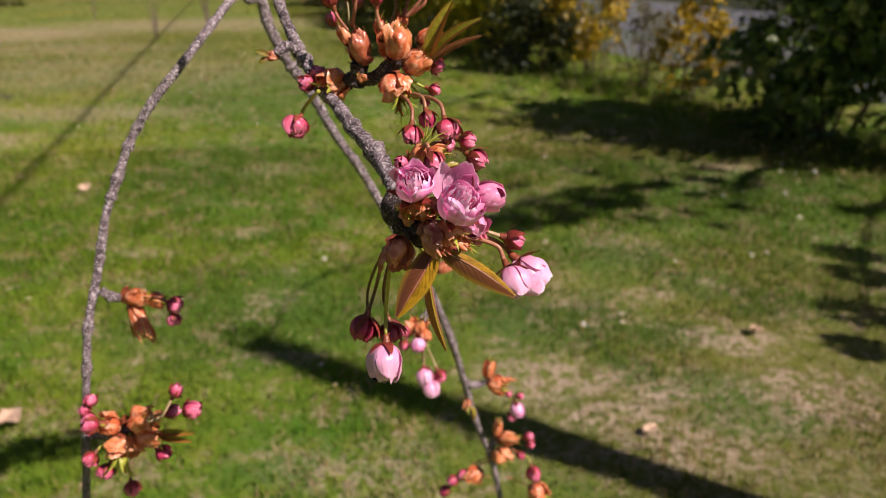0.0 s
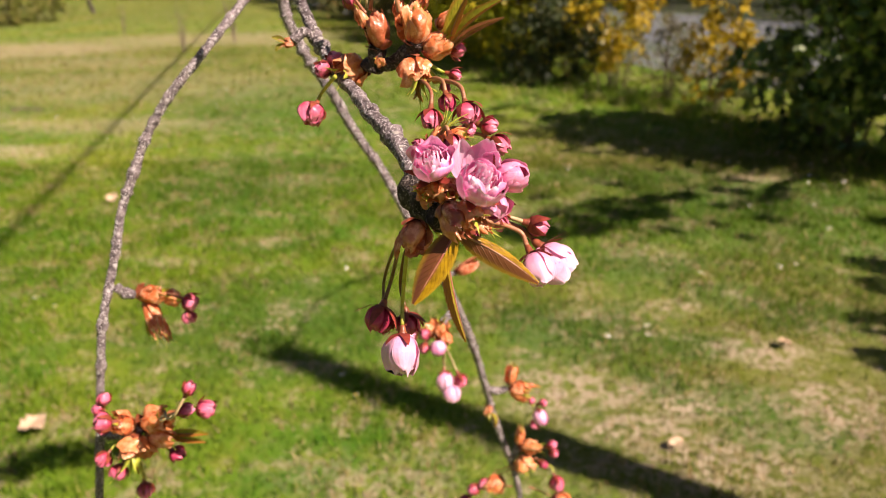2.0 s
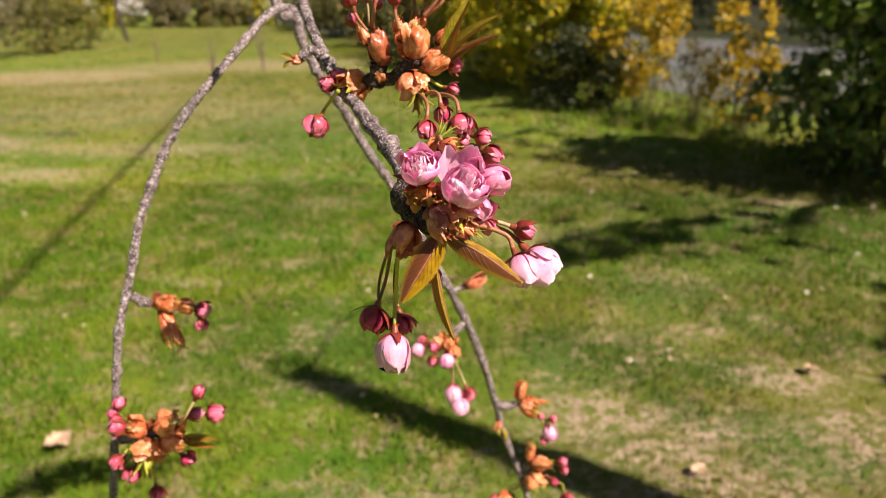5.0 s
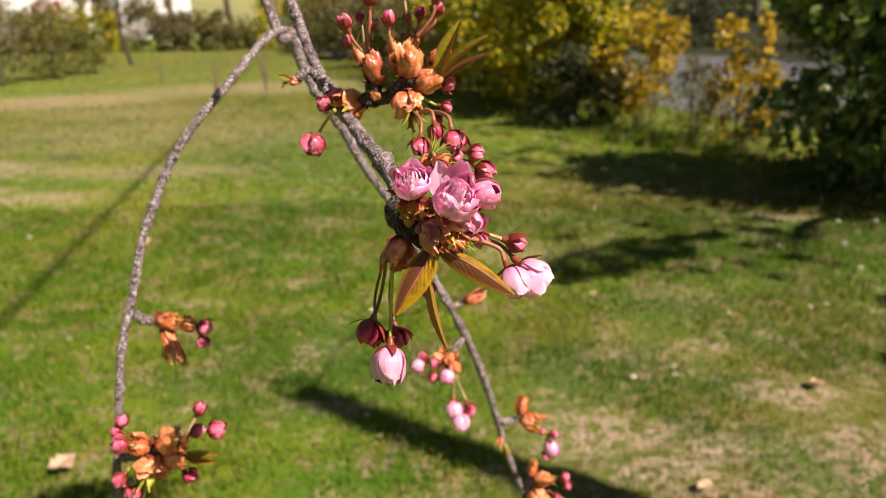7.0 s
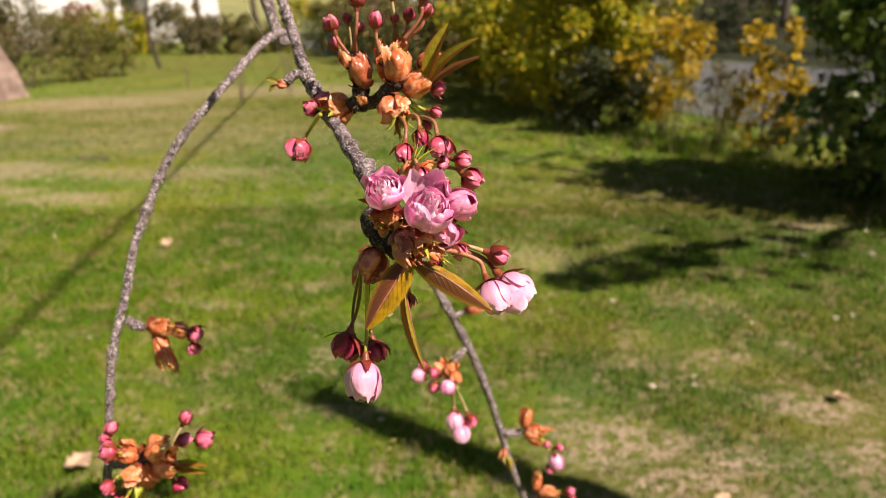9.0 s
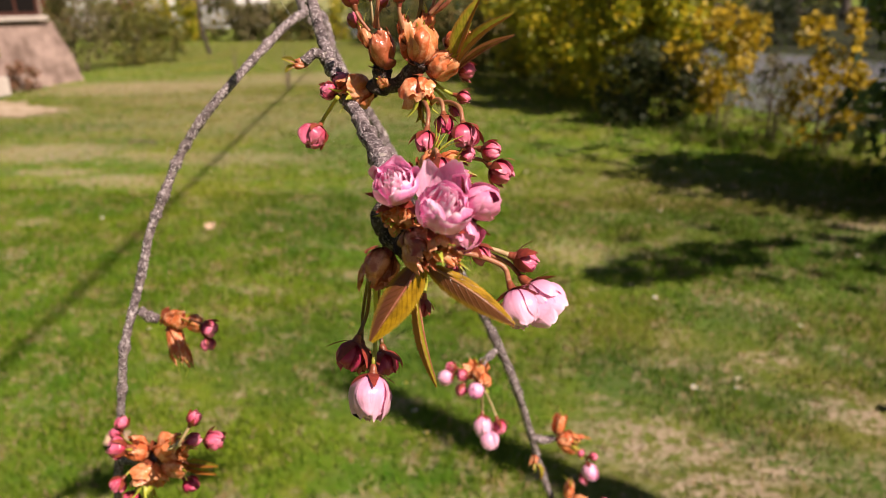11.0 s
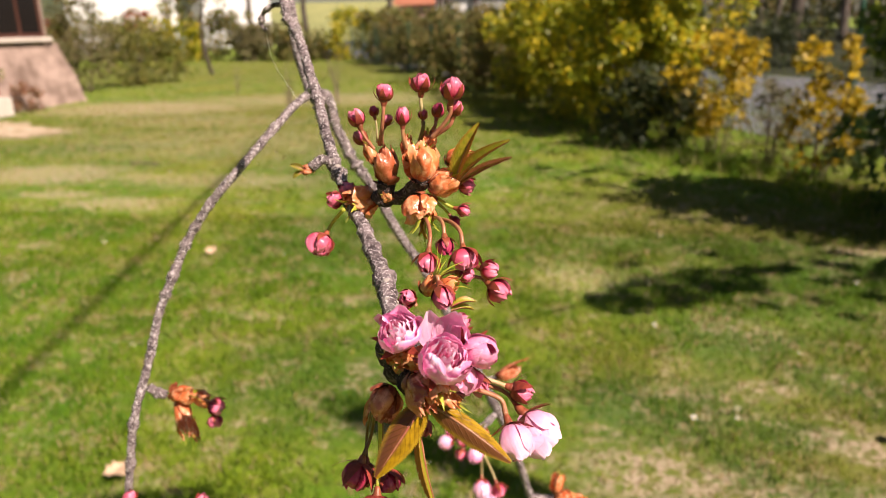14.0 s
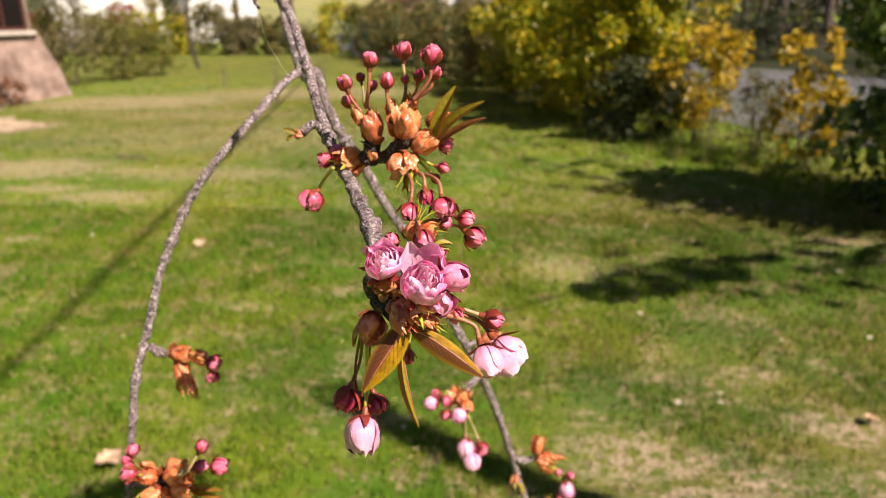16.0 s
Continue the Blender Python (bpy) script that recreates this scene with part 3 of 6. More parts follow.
bush("hedge_shrub", "dark evergreen hedge shrub at the lawn's edge", (-4.0, 25.5, 0), (3.8, 6.0, 2.2), 10000, 0.14, HEDGE, 11, 8, 70, 0.26, 0.0)
bush("hedge_shrub", "dull green hedge shrub at the lawn's far corner", (-6.4, 31.0, 0), (4.0, 6.0, 2.3), 5500, 0.16, HEDGE, 19, 8, 70, 0.26, 0.0)
bush("bare_shrub", "small grey shrub, thinly leafed, between yellow shrubs", (2.15, 8.2, 0), (0.8, 0.7, 0.95), 900, 0.045, BROWN_SHRUB, 12, 10, 40, 0.3, 0.05)
bush("bare_shrub", "low weedy dry shrub at the foot of the fence", (2.9, 8.3, 0), (1.2, 0.8, 0.5), 800, 0.045, BROWN_SHRUB, 13, 8, 40, 0.3, 0.0)
# far hedge that closes the lawn
for k in range(13):
    x = -8.0 - 2.35 * k
    y = 34.5 + 0.42 * k + 0.6 * math.sin(k * 2.1)
    h = 2.2 + 0.45 * math.sin(k * 1.7 + 0.6)
    m = (HEDGE, OLIVE, HEDGE, BROWN_SHRUB)[k % 4]
    word = ("dark green", "yellow-green", "dull green", "brownish, half-bare")[k % 4]
    bush("far_hedge_shrub", word + " hedge shrub at the far end of the lawn", (x, y, 0), (3.8, 2.8, h), 3200, 0.16, m, 30 + k, 4, 50, 0.26, 0.0, "far hedge")
bush("red_shrub", "rounded shrub with red new leaves behind the hedge", (-23.5, 38.6, 0), (3.4, 3.0, 2.9), 1800, 0.18, RED_SHRUB, 50, 4, 30, 0.3)
bush("red_shrub", "small red-leaved shrub beside the far hedge", (-27.5, 37.6, 0), (2.2, 2.2, 2.4), 1000, 0.18, RED_SHRUB, 51, 4, 24, 0.3)
# shrubs by the house
bush("house_shrub", "tall thin dry shrub beside the house", (-12.6, 18.0, 0), (2.0, 2.0, 3.1), 2600, 0.10, BROWN_SHRUB, 52, 10, 40, 0.28, 0.08, "shrubs by the house")
bush("house_shrub", "half-bare yellow-green shrub beside the house", (-12.4, 19.8, 0), (1.9, 1.9, 2.1), 1900, 0.10, FRESH, 53, 10, 34, 0.28, 0.04, "shrubs by the house")
bush("house_shrub", "low round green shrub on the lawn", (-12.2, 21.4, 0), (1.8, 1.8, 1.5), 1500, 0.10, FRESH, 54, 6, 30, 0.3, 0.03, "shrubs by the house")


# ---- bare saplings on the lawn ----
def sapling(place, height, count, seed, label):
    rng = np.random.default_rng(seed)
    ob = thing("bare_sapling", label, "sapling", "saplings", place)
    for k in range(count):
        a, lean = rng.uniform(0, 2 * math.pi), rng.uniform(0.05, 0.22) * height
        top = (math.cos(a) * lean, math.sin(a) * lean, height * rng.uniform(0.7, 1.0))
        line = spline([(0, 0, -0.02), (top[0] * 0.2, top[1] * 0.2, top[2] * 0.3), (top[0] * 0.55, top[1] * 0.6, top[2] * 0.65), top], 5)
        part("stem", surface_mesh("stem", *tube(line, lambda s: 0.011 * (1 - 0.8 * s), 6, 0.1, 10)), STEM_BARK, ob)
    return ob


sapling((-4.98, 13.03, 0), 1.05, 6, 1, "small bare young shrub on the lawn")
sapling((-4.5, 14.4, 0), 1.3, 8, 2, "bare many-stemmed young shrub on the lawn")
sapling((-7.6, 16.5, 0), 0.8, 4, 3, "tiny bare sapling on the lawn")


# ---- trees at a distance ----
def far_tree(place, height, radius, seed, label, leaves=0):
    rng = np.random.default_rng(seed)
    ob = thing("tree", label, "tree", "distant trees", place)
    bend = rng.uniform(-0.3, 0.3, 4)
    line = spline([(0, 0, -0.1), (bend[0], bend[1], height * 0.35), (bend[2], bend[3], height * 0.7), (bend[0] * 2, bend[3] * 2, height)], 6)
    part("trunk", surface_mesh("trunk", *tube(line, lambda s: radius * (1.25 - s) + (0.25 * radius * (1 - s * 12) if s < 0.083 else 0), 10, 0.12, 3)), TRUNK_BARK, ob)
    tips = []
    for k in range(7):
        a, s = rng.uniform(0, 6.28), rng.uniform(0.45, 0.9)
        p = line[int(s * (len(line) - 1))]
        e = p + Vector((math.cos(a), math.sin(a), 0.7)) * height * 0.26
        part("limb", surface_mesh("limb", *tube(spline([p, (p + e) / 2 + Vector((0, 0, 0.2)), e], 5), lambda s: radius * 0.4 * (1 - 0.8 * s), 6, 0.1, 4)), TRUNK_BARK, ob)
        tips.append(e)
    if leaves:
        c = np.array([tuple(t) for t in tips] * 4) + rng.normal(size=(len(tips) * 4, 3)) * height * 0.08
        v, f = leaf_cloud(rng, c, np.full(len(c), height * 0.10), leaves, 0.22)
        part("crown", surface_mesh("crown", v, f, smooth=False), FRESH if seed % 2 else HEDGE, ob)
    return ob


far_tree((-12.46, 25.0, 0), 3.2, 0.06, 60, "young tree with a thin dark trunk on the lawn", 300)
rng = np.random.default_rng(77)
for k in range(34):
    n, a = rng.uniform(16.5, 42.0), rng.uniform(4.0, 78.0)
    q = RIGHT * n + ALONG * a
    far_tree((q.x, q.y, 0), rng.uniform(8, 13), rng.uniform(0.12, 0.24), 100 + k, "tall dark-trunked tree in the wood beyond the road", 700)
for k in range(14):
    n, a = 44 + 3 * (k % 3), -10 + 9.0 * k
    q = RIGHT * n + ALONG * a
    bush("wood_edge_thicket", "dull green thicket closing the wood beyond the road", (q.x, q.y, 0), (11, 9, 8.5), 1500, 0.5, HEDGE, 200 + k, 3, 40, 0.32, 0.0, "wood edge")
# filler thickets, added to stand in for the wood's shade
for k in range(7):
    q = RIGHT * (17.5 + 1.5 * (k % 2)) + ALONG * (5.0 + 3.6 * k)
    bush("roadside_thicket", "low thicket added to darken the wood beyond the road", (q.x, q.y, 0), (3.6, 2.4, 1.9), 1500, 0.13, SHADED_LEAF, 240 + k, 4, 40, 0.3, 0.0, "roadside thicket")
for x, y in ((-15.5, 44.0), (-20.5, 47.0), (-10.0, 42.0), (-26.0, 46.0), (-6.6, 38.5)):
    far_tree((x, y, 0), 9.0, 0.16, 90 + int(x), "slim bare tree behind the far hedge", 160)

# ---- house with a battered plaster corner ----
house = thing("house", "house with battered pinkish plaster base and brown window shutters", "house", place=(-10.7, 15.66, 0))
part("wall", surface_mesh("wall", *box(-9.0, -6.0, -0.1, -0.66, -0.46, 5.6), smooth=False), PLASTER, house)
bm = bmesh.new()
corner = [(-1.6, -5.9, -0.05), (-0.15, -5.9, -0.05), (-0.15, -0.05, -0.05), (-1.6, -0.05, -0.05)]
upper = [(-1.6, -5.9, 1.30), (-0.50, -5.9, 1.30), (-0.50, -0.40, 1.30), (-1.6, -0.42, 1.30)]
low_v, up_v = [bm.verts.new(c) for c in corner], [bm.verts.new(c) for c in upper]
for k in range(4):
    bm.faces.new((low_v[k], low_v[(k + 1) % 4], up_v[(k + 1) % 4], up_v[k]))
bm.faces.new(up_v)
bmesh.ops.subdivide_edges(bm, edges=bm.edges[:], cuts=6, use_grid_fill=True)
for w in bm.verts:
    w.co += Vector((1, 1, 0)) * 0.05 * noise.noise(w.co * 1.7)
me = bpy.data.meshes.new("buttress")
bm.to_mesh(me)
bm.free()
part("buttress", me, PLASTER, house, "battered pinkish plaster base")
window = part("window", box_mesh("window", (0.10, 1.45, 1.35), 0.015), SHUTTER, house, "brown framed window")
window.location = (-0.64, -1.35, 1.40)
pane = part("pane", box_mesh("pane", (0.012, 0.55, 1.1), 0.003), DARK_GLASS, window)
pane.location = (0.055, -0.32, 0.12)
pane = part("pane", box_mesh("pane", (0.012, 0.55, 1.1), 0.003), DARK_GLASS, window)
pane.location = (0.055, 0.32, 0.12)
shutter = part("shutter", box_mesh("shutter", (0.05, 0.7, 1.35), 0.01), SHUTTER, house, "brown wooden shutter")
shutter.location = (-0.62, -2.6, 1.40)
sill = part("sill", box_mesh("sill", (0.26, 1.60, 0.10), 0.02), SILL_STONE, house, "pale stone window sill")
sill.location = (-0.50, -1.45, 1.33)
roof = part("roof", box_mesh("roof", (9.6, 6.6, 0.3), 0.03), ROOF_TILE, house)
roof.location = (-5.0, -3.1, 5.6)
pot = thing("flower_pot", "terracotta pot with low green plant by the house", "plant pot", place=(-10.62, 12.33, 0.36))
plinth = part("plinth", box_mesh("plinth", (0.55, 0.55, 0.36), 0.02), SILL_STONE)
plinth.location = (-10.62, 12.33, 0.0)
tagged(plinth, "low grey stone plinth under a flower pot", "plinth")
pot_line = [Vector((0, 0, z)) for z in (0.0, 0.03, 0.28, 0.30, 0.36)]
part("pot", surface_mesh("pot", *tube(pot_line, lambda s: 0.16 + 0.09 * s, 16)), TERRACOTTA, pot)
v, f = leaf_cloud(np.random.default_rng(5), [(0, 0, 0.5), (0.1, 0.1, 0.45), (-0.1, 0, 0.42)], [0.22, 0.2, 0.2], 160, 0.09)
part("plant", surface_mesh("plant", v, f, smooth=False), FRESH, pot)
bush("dry_plant", "dry reddish-brown low shrub at the foot of the house", (-10.6, 13.3, 0), (0.5, 1.2, 0.6), 420, 0.08, DRY_PLANT, 55, 5, 18, 0.35, 0.02)

# ---- white houses far off ----
def far_house(place, size, turn, label, skin=None):
    ob = thing("house", label, "house", "distant houses", place)
    ob.rotation_euler = (0, 0, radians(turn))
    w, d, h = size
    part("wall", box_mesh("wall", (w, d, h), 0.03), skin or WHITE_WALL, ob)
    rv = [(-w / 2 - 0.5, -d / 2 - 0.5, h), (w / 2 + 0.5, -d / 2 - 0.5, h), (w / 2 + 0.5, d / 2 + 0.5, h), (-w / 2 - 0.5, d / 2 + 0.5, h), (-w / 2 - 0.5, 0, h + 2.4), (w / 2 + 0.5, 0, h + 2.4)]
    part("roof", surface_mesh("roof", rv, [(0, 1, 5, 4), (2, 3, 4, 5), (1, 2, 5), (3, 0, 4), (3, 2, 1, 0)], smooth=False), ROOF_TILE, ob)
    for k in range(3):
        win = part("window", box_mesh("window", (1.0, 0.08, 1.3), 0.01), DARK_GLASS, ob)
        win.location = (-w / 2 + w * (k + 0.5) / 3, -d / 2 - 0.01, 1.1)
    return ob


far_house((-41.0, 58.0, 0), (17, 9, 5.5), -30, "long white rendered house beyond the hedge")
far_house((-34.2, 66.2, 0), (11, 8, 5.2), -22, "white rendered house behind clipped garden shrubs")
far_house((-15.2, 80.0, 0), (4.5, 5, 3.6), 0, "small pinkish house below the flowering slope", PINK_WALL)
far_house((-8.5, 66.0, 0), (6, 6, 4.0), 10, "pale house beyond the far hedge")

# ---- unseen overhead cable on two added poles, casts the line shadow ----
cable = thing("overhead_line", "unseen black overhead cable on weathered wooden poles, added for its shadow", "cable", place=(-1.75, 23.56, 0))
HANG = Vector((-1.75, 23.56, 0))
cable_line = [Vector((-2.38, 2.86, 0)) + Vector((-3.22, 12.43, 0)) * s - SUN_TRAVEL * 7.0 - HANG for s in np.linspace(-1.0, 2.0, 40)]
part("cable", surface_mesh("cable", *tube(cable_line, lambda s: 0.021, 8)), BLACK_RUBBER, cable)
for end in (cable_line[0], cable_line[-1]):
    pole = [Vector((end.x, end.y, z)) for z in (-0.1, 1.5, 3.5, 5.5, 7.3)]
    part("pole", surface_mesh("pole", *tube(pole, lambda s: 0.085 * (1 - 0.25 * s), 10, 0.04, 3)), TRUNK_BARK, cable)

# ---- unseen tree, added so its crown and limbs shade the lawn ----
shade = far_tree((5.5, 3.5, 0), 6.2, 0.13, 301, "unseen leafy tree added to cast shade on the lawn", 440)
limb = spline([(0, 0, 3.4), (-0.6, -0.3, 3.6), (-1.45, -0.88, 3.5), (-2.43, -1.25, 3.3), (-3.23, -1.66, 3.1), (-3.54, -1.82, 3.0), (-3.68, -2.0, 2.95), (-3.74, -2.19, 2.9), (-3.77, -2.33, 2.86)], 8)
part("limb", surface_mesh("limb", *tube(limb, lambda s: 0.012 * (1 - 0.6 * s), 8, 0.1, 6)), TRUNK_BARK, shade)
v, f = leaf_cloud(np.random.default_rng(15), [(-1.29, -0.77, 3.56), (-1.56, -0.92, 3.48), (-1.84, -1.05, 3.42), (-2.09, -1.15, 3.36), (-2.34, -1.27, 3.3)], [0.07, 0.20, 0.23, 0.20, 0.15], 1500, 0.06)
part("leaf_clump", surface_mesh("leaf_clump", v, f, smooth=False), FRESH, shade, "leaf clump added to cast a lawn shadow")
limb = spline([(0, 0, 2.6), (-0.7, -0.8, 2.7), (-1.4, -1.8, 2.6), (-1.8, -2.3, 2.5)], 8)
part("limb", surface_mesh("limb", *tube(limb, lambda s: 0.018 * (1 - 0.7 * s), 8, 0.1, 6)), TRUNK_BARK, shade)
v, f = leaf_cloud(np.random.default_rng(16), [(-1.3, -1.65, 2.62), (-1.55, -2.0, 2.58), (-1.2, -1.4, 2.66), (-1.75, -2.25, 2.52), (-0.8, -0.8, 2.7)], [0.13, 0.13, 0.12, 0.10, 0.08], 900, 0.06)
part("leaf_clump", surface_mesh("leaf_clump", v, f, smooth=False), FRESH, shade, "leaf clump added to cast a lawn shadow")

# ---- the cherry tree ----
cherry = thing("cherry_tree", "weeping cherry tree with pink double blossom buds and bronze young leaves", "tree", place=(2.05, 0.95, 0))
ROOT = Vector((2.05, 0.95, 0))


def axes(way, spin=0.0):
    """Two directions square to way."""
    w = Vector(way).normalized()
    a = w.cross(Vector((0.13, 0.31, 0.94)))
    a.normalize()
    b = w.cross(a)
    c, s = math.cos(spin), math.sin(spin)
    return w, a * c + b * s, b * c - a * s


def shell(base, way, length, radius, phi, width, shut, lift=0.0, seed=0, ruffle=0.05, rows=9, cols=7, notch=0.0, twist=0.10, taper=0.0, point=0.0):
    """One cupped petal or scale: rises from base along way; shut: how far it closes over the top (0.5 upright, 1 closed)."""
    w, a, b = axes(way)
    verts, faces, uvs = [], [], []
    for i in range(rows):
        v = i / (rows - 1)
        for k in range(cols):
            u = 2 * k / (cols - 1) - 1
            v2 = v * (1 - (0.10 + notch * (1 - abs(u))) * (abs(u) ** 2.2 if notch == 0 else 1) * v)
            th = math.pi * shut * v2 ** 0.82
            half = width * max(0.05, 1 - (abs(v - 0.50) / 0.535) ** 3.4) ** 0.5
            half *= 1 - point * v ** 1.6
            az = phi + u * half
            r = radius * math.sin(th) * (1 + twist * u * 0.6) * (1 - taper * v * v)
            h = length * 0.5 * (1 - math.cos(th))
            n1 = noise.noise(Vector((az * 1.7, v * 2.3, seed * 3.7)))
            r *= 1 + ruffle * n1 * (0.4 + v) + ruffle * 0.7 * v * v * noise.noise(Vector((az * 6.3, seed, v * 3.0)))
            if ruffle > 0.3:
                crease = noise.noise(Vector((az * 2.6, v * 3.4, seed + 2.0))) + 0.5 * abs(noise.noise(Vector((az * 5.2, v * 6.0, seed + 5.0))))
                r *= 1 + 0.62 * ruffle * crease * min(1.0, v * 4) + 0.05 * math.sin(az * 9 + seed) * v
            h *= 1 + ruffle * 0.8 * noise.noise(Vector((az * 2.9 + 9, v * 1.3, seed * 1.9)))
            verts.append(Vector(base) + w * h + (a * math.cos(az) + b * math.sin(az)) * r)
            uvs.append((u * 0.5 + 0.5, v))
    for i in range(rows - 1):
        o = i * cols
        faces += [(o + k, o + k + 1, o + cols + k + 1, o + cols + k) for k in range(cols - 1)]
    return verts, faces, uvs


def off_root(verts):
    return [Vector(v) - ROOT for v in verts]


COUNT = [0]


def seeded():
    COUNT[0] += 1
    return random.Random(COUNT[0] * 7919)


def stalk(start, end, way, thick, tint, parent, sag=0.0):
    """A flower stalk from start that arrives at end along way; swells under the flower."""
    start, end, way = Vector(start), Vector(end), Vector(way).normalized()
    span = (end - start).length
    pts = [start, start.lerp(end, 0.4) + (end - way * span * 0.55 - start.lerp(end, 0.45)) * 0.35 + Vector((0, 0, sag)), end - way * span * 0.22, end]
    line = spline(pts, 7)
    v, f = tube(line, lambda s: thick * 0.86 * (1.0 - 0.15 * s + 0.5 * max(0, s - 0.8) * 2 + 0.5 * max(0, 0.08 - s) * 3), 8, 0.06, 400)
    return part("stalk", surface_mesh("stalk", off_root(v), f), STALK[tint], parent)


def sepals(base, way, radius, length, reach, count, parent, flare=0.0, spin=0.0):
    """Pointed sepals that hug the foot of a bud of that radius and length; reach: how far up they go; flare: how far they stand off."""
    w, a, b = axes(way)
    rnd = seeded()
    for k in range(count):
        az = spin + 2 * math.pi * k / count + rnd.uniform(-0.2, 0.2)
        out = a * math.cos(az) + b * math.sin(az)
        side = w.cross(out)
        away = flare + rnd.uniform(0.05, 0.5)
        up = reach * rnd.uniform(0.85, 1.12)
        verts, uvs = [], []
        for i in range(7):
            s = i / 6
            th = math.pi * (0.04 + (up - 0.04) * s)
            r = radius * math.sin(th) * 1.13 + 0.0003 + max(0, away) * length * 0.5 * s * s
            h = length * 0.5 * (1 - math.cos(th)) - 0.0003
            wide = min(radius * 0.72, 0.0030) * (1 - s) ** 0.75 * (0.55 + 1.2 * min(s, 0.35)) + 0.0001
            for u in (-1, 0, 1):
                verts.append(Vector(base) + out * (r - 0.16 * wide * abs(u)) + w * h + side * wide * u)
                uvs.append((u * 0.5 + 0.5, s))
        faces = [(i * 3 + j, i * 3 + j + 1, i * 3 + j + 4, i * 3 + j + 3) for i in range(6) for j in range(2)]
        part("sepal", surface_mesh("sepal", off_root(verts), faces, uvs), SEPAL, parent)


def cup(base, way, radius, length, name, parent):
    """The urn under a flower."""
    w = Vector(way).normalized()
    line = [Vector(base) + w * length * (s - 1.0) for s in (0, 0.25, 0.5, 0.75, 1.0, 1.25)]
    radii = (0.30, 0.55, 0.62, 0.68, 0.9, 0.7)
    v, f = tube(line, lambda s: radius * radii[round(s * 5)], 10, 0.05, 300)
    return part(name, surface_mesh(name, off_root(v), f), CALYX, parent)


def bud(tone, middle, way, length, width, origin, tint="red", thick=0.0011, shut=0.93, flare=0.0, sag=0.0, petals=5, taper=0.12, ruffle=0.12):
    """A closed or just opening blossom bud on its stalk."""
    rnd = seeded()
    w = Vector(way).normalized()
    base = Vector(middle) - w * length * 0.5
    neck = min(width * 0.32, 0.0024)
    foot = cup(base, w, neck, max(length * 0.28, 0.003) if length < 0.012 else 0.004, "flower_bud", cherry)
    tagged(foot, {"pale": "pale pink swelling bud", "open": "pink opening bud", "mid": "deep pink opening bud", "rose": "rose pink closed bud", "crimson": "small crimson closed bud"}[tone])
    spin = rnd.uniform(0, 6.28)
    for k in range(petals):
        v, f, uv = shell(base, w, length * rnd.uniform(0.96, 1.03), width * 0.5 * rnd.uniform(0.92, 1.05), spin + 2 * math.pi * k / petals + rnd.uniform(-0.2, 0.2), 1.0 if length < 0.014 else 1.2, shut * (rnd.uniform(0.84, 0.99) if length < 0.014 else rnd.uniform(0.93, 1.03)), 0.0, rnd.random() * 50, ruffle + 0.14 * (length < 0.0125), 11, 9, 0.0, 0.42 if length < 0.0125 else 0.22, taper)
        part("petal", surface_mesh("petal", off_root(v), f, uv), PETALS[tone], foot)
    v, f, uv = shell(base, w, length * 0.95, width * 0.46, spin, 3.3, 0.98, 0, rnd.random() * 9, 0.10, 9, 17, 0.0, 0.0, taper)
    part("petal", surface_mesh("petal", off_root(v), f, uv), PETALS[tone], foot)
    sepals(base, w, width * 0.5, length, {"rose": 0.70, "crimson": 0.66, "open": 0.36, "mid": 0.36, "pale": 0.34}[tone], 5, foot, flare, spin + 0.6)
    if origin is not None:
        stalk(origin, base - w * min(length * 0.26, 0.0036), w, thick, tint, foot, sag)
    return foot


def blossom(middle, way, length, width, origin, rings, label, wild=0.07):
    """A half-open double flower. rings: petals, radius share, closing, length share, tone."""
    rnd = seeded()
    w = Vector(way).normalized()
    base = Vector(middle) - w * length * 0.5
    foot = cup(base, w, width * 0.20, length * 0.3, "half_open_flower", cherry)
    tagged(foot, label)
    for j, (count, share, shut, tall, hue) in enumerate(rings):
        spin = rnd.uniform(0, 6.28)
        for k in range(count):
            v, f, uv = shell(base + w * length * 0.03 * j, w, length * tall * rnd.uniform(0.93, 1.06), width * 0.5 * share * rnd.uniform(0.93, 1.06), spin + 2 * math.pi * k / count, rnd.uniform(0.85, 1.1) * (3.6 / max(count, 3)), shut * rnd.uniform(0.95, 1.05), 0.0, rnd.random() * 90, wild + 0.05 * j, 13, 11, 0.10, 0.16)
            part("petal", surface_mesh("petal", off_root(v), f, uv), PETALS[hue], foot)
    sepals(base, w, width * 0.5, length, 0.32, 5, foot, 0.1)
    if origin is not None:
        stalk(origin, base - w * length * 0.2, w, 0.0012, "red", foot)
    return foot


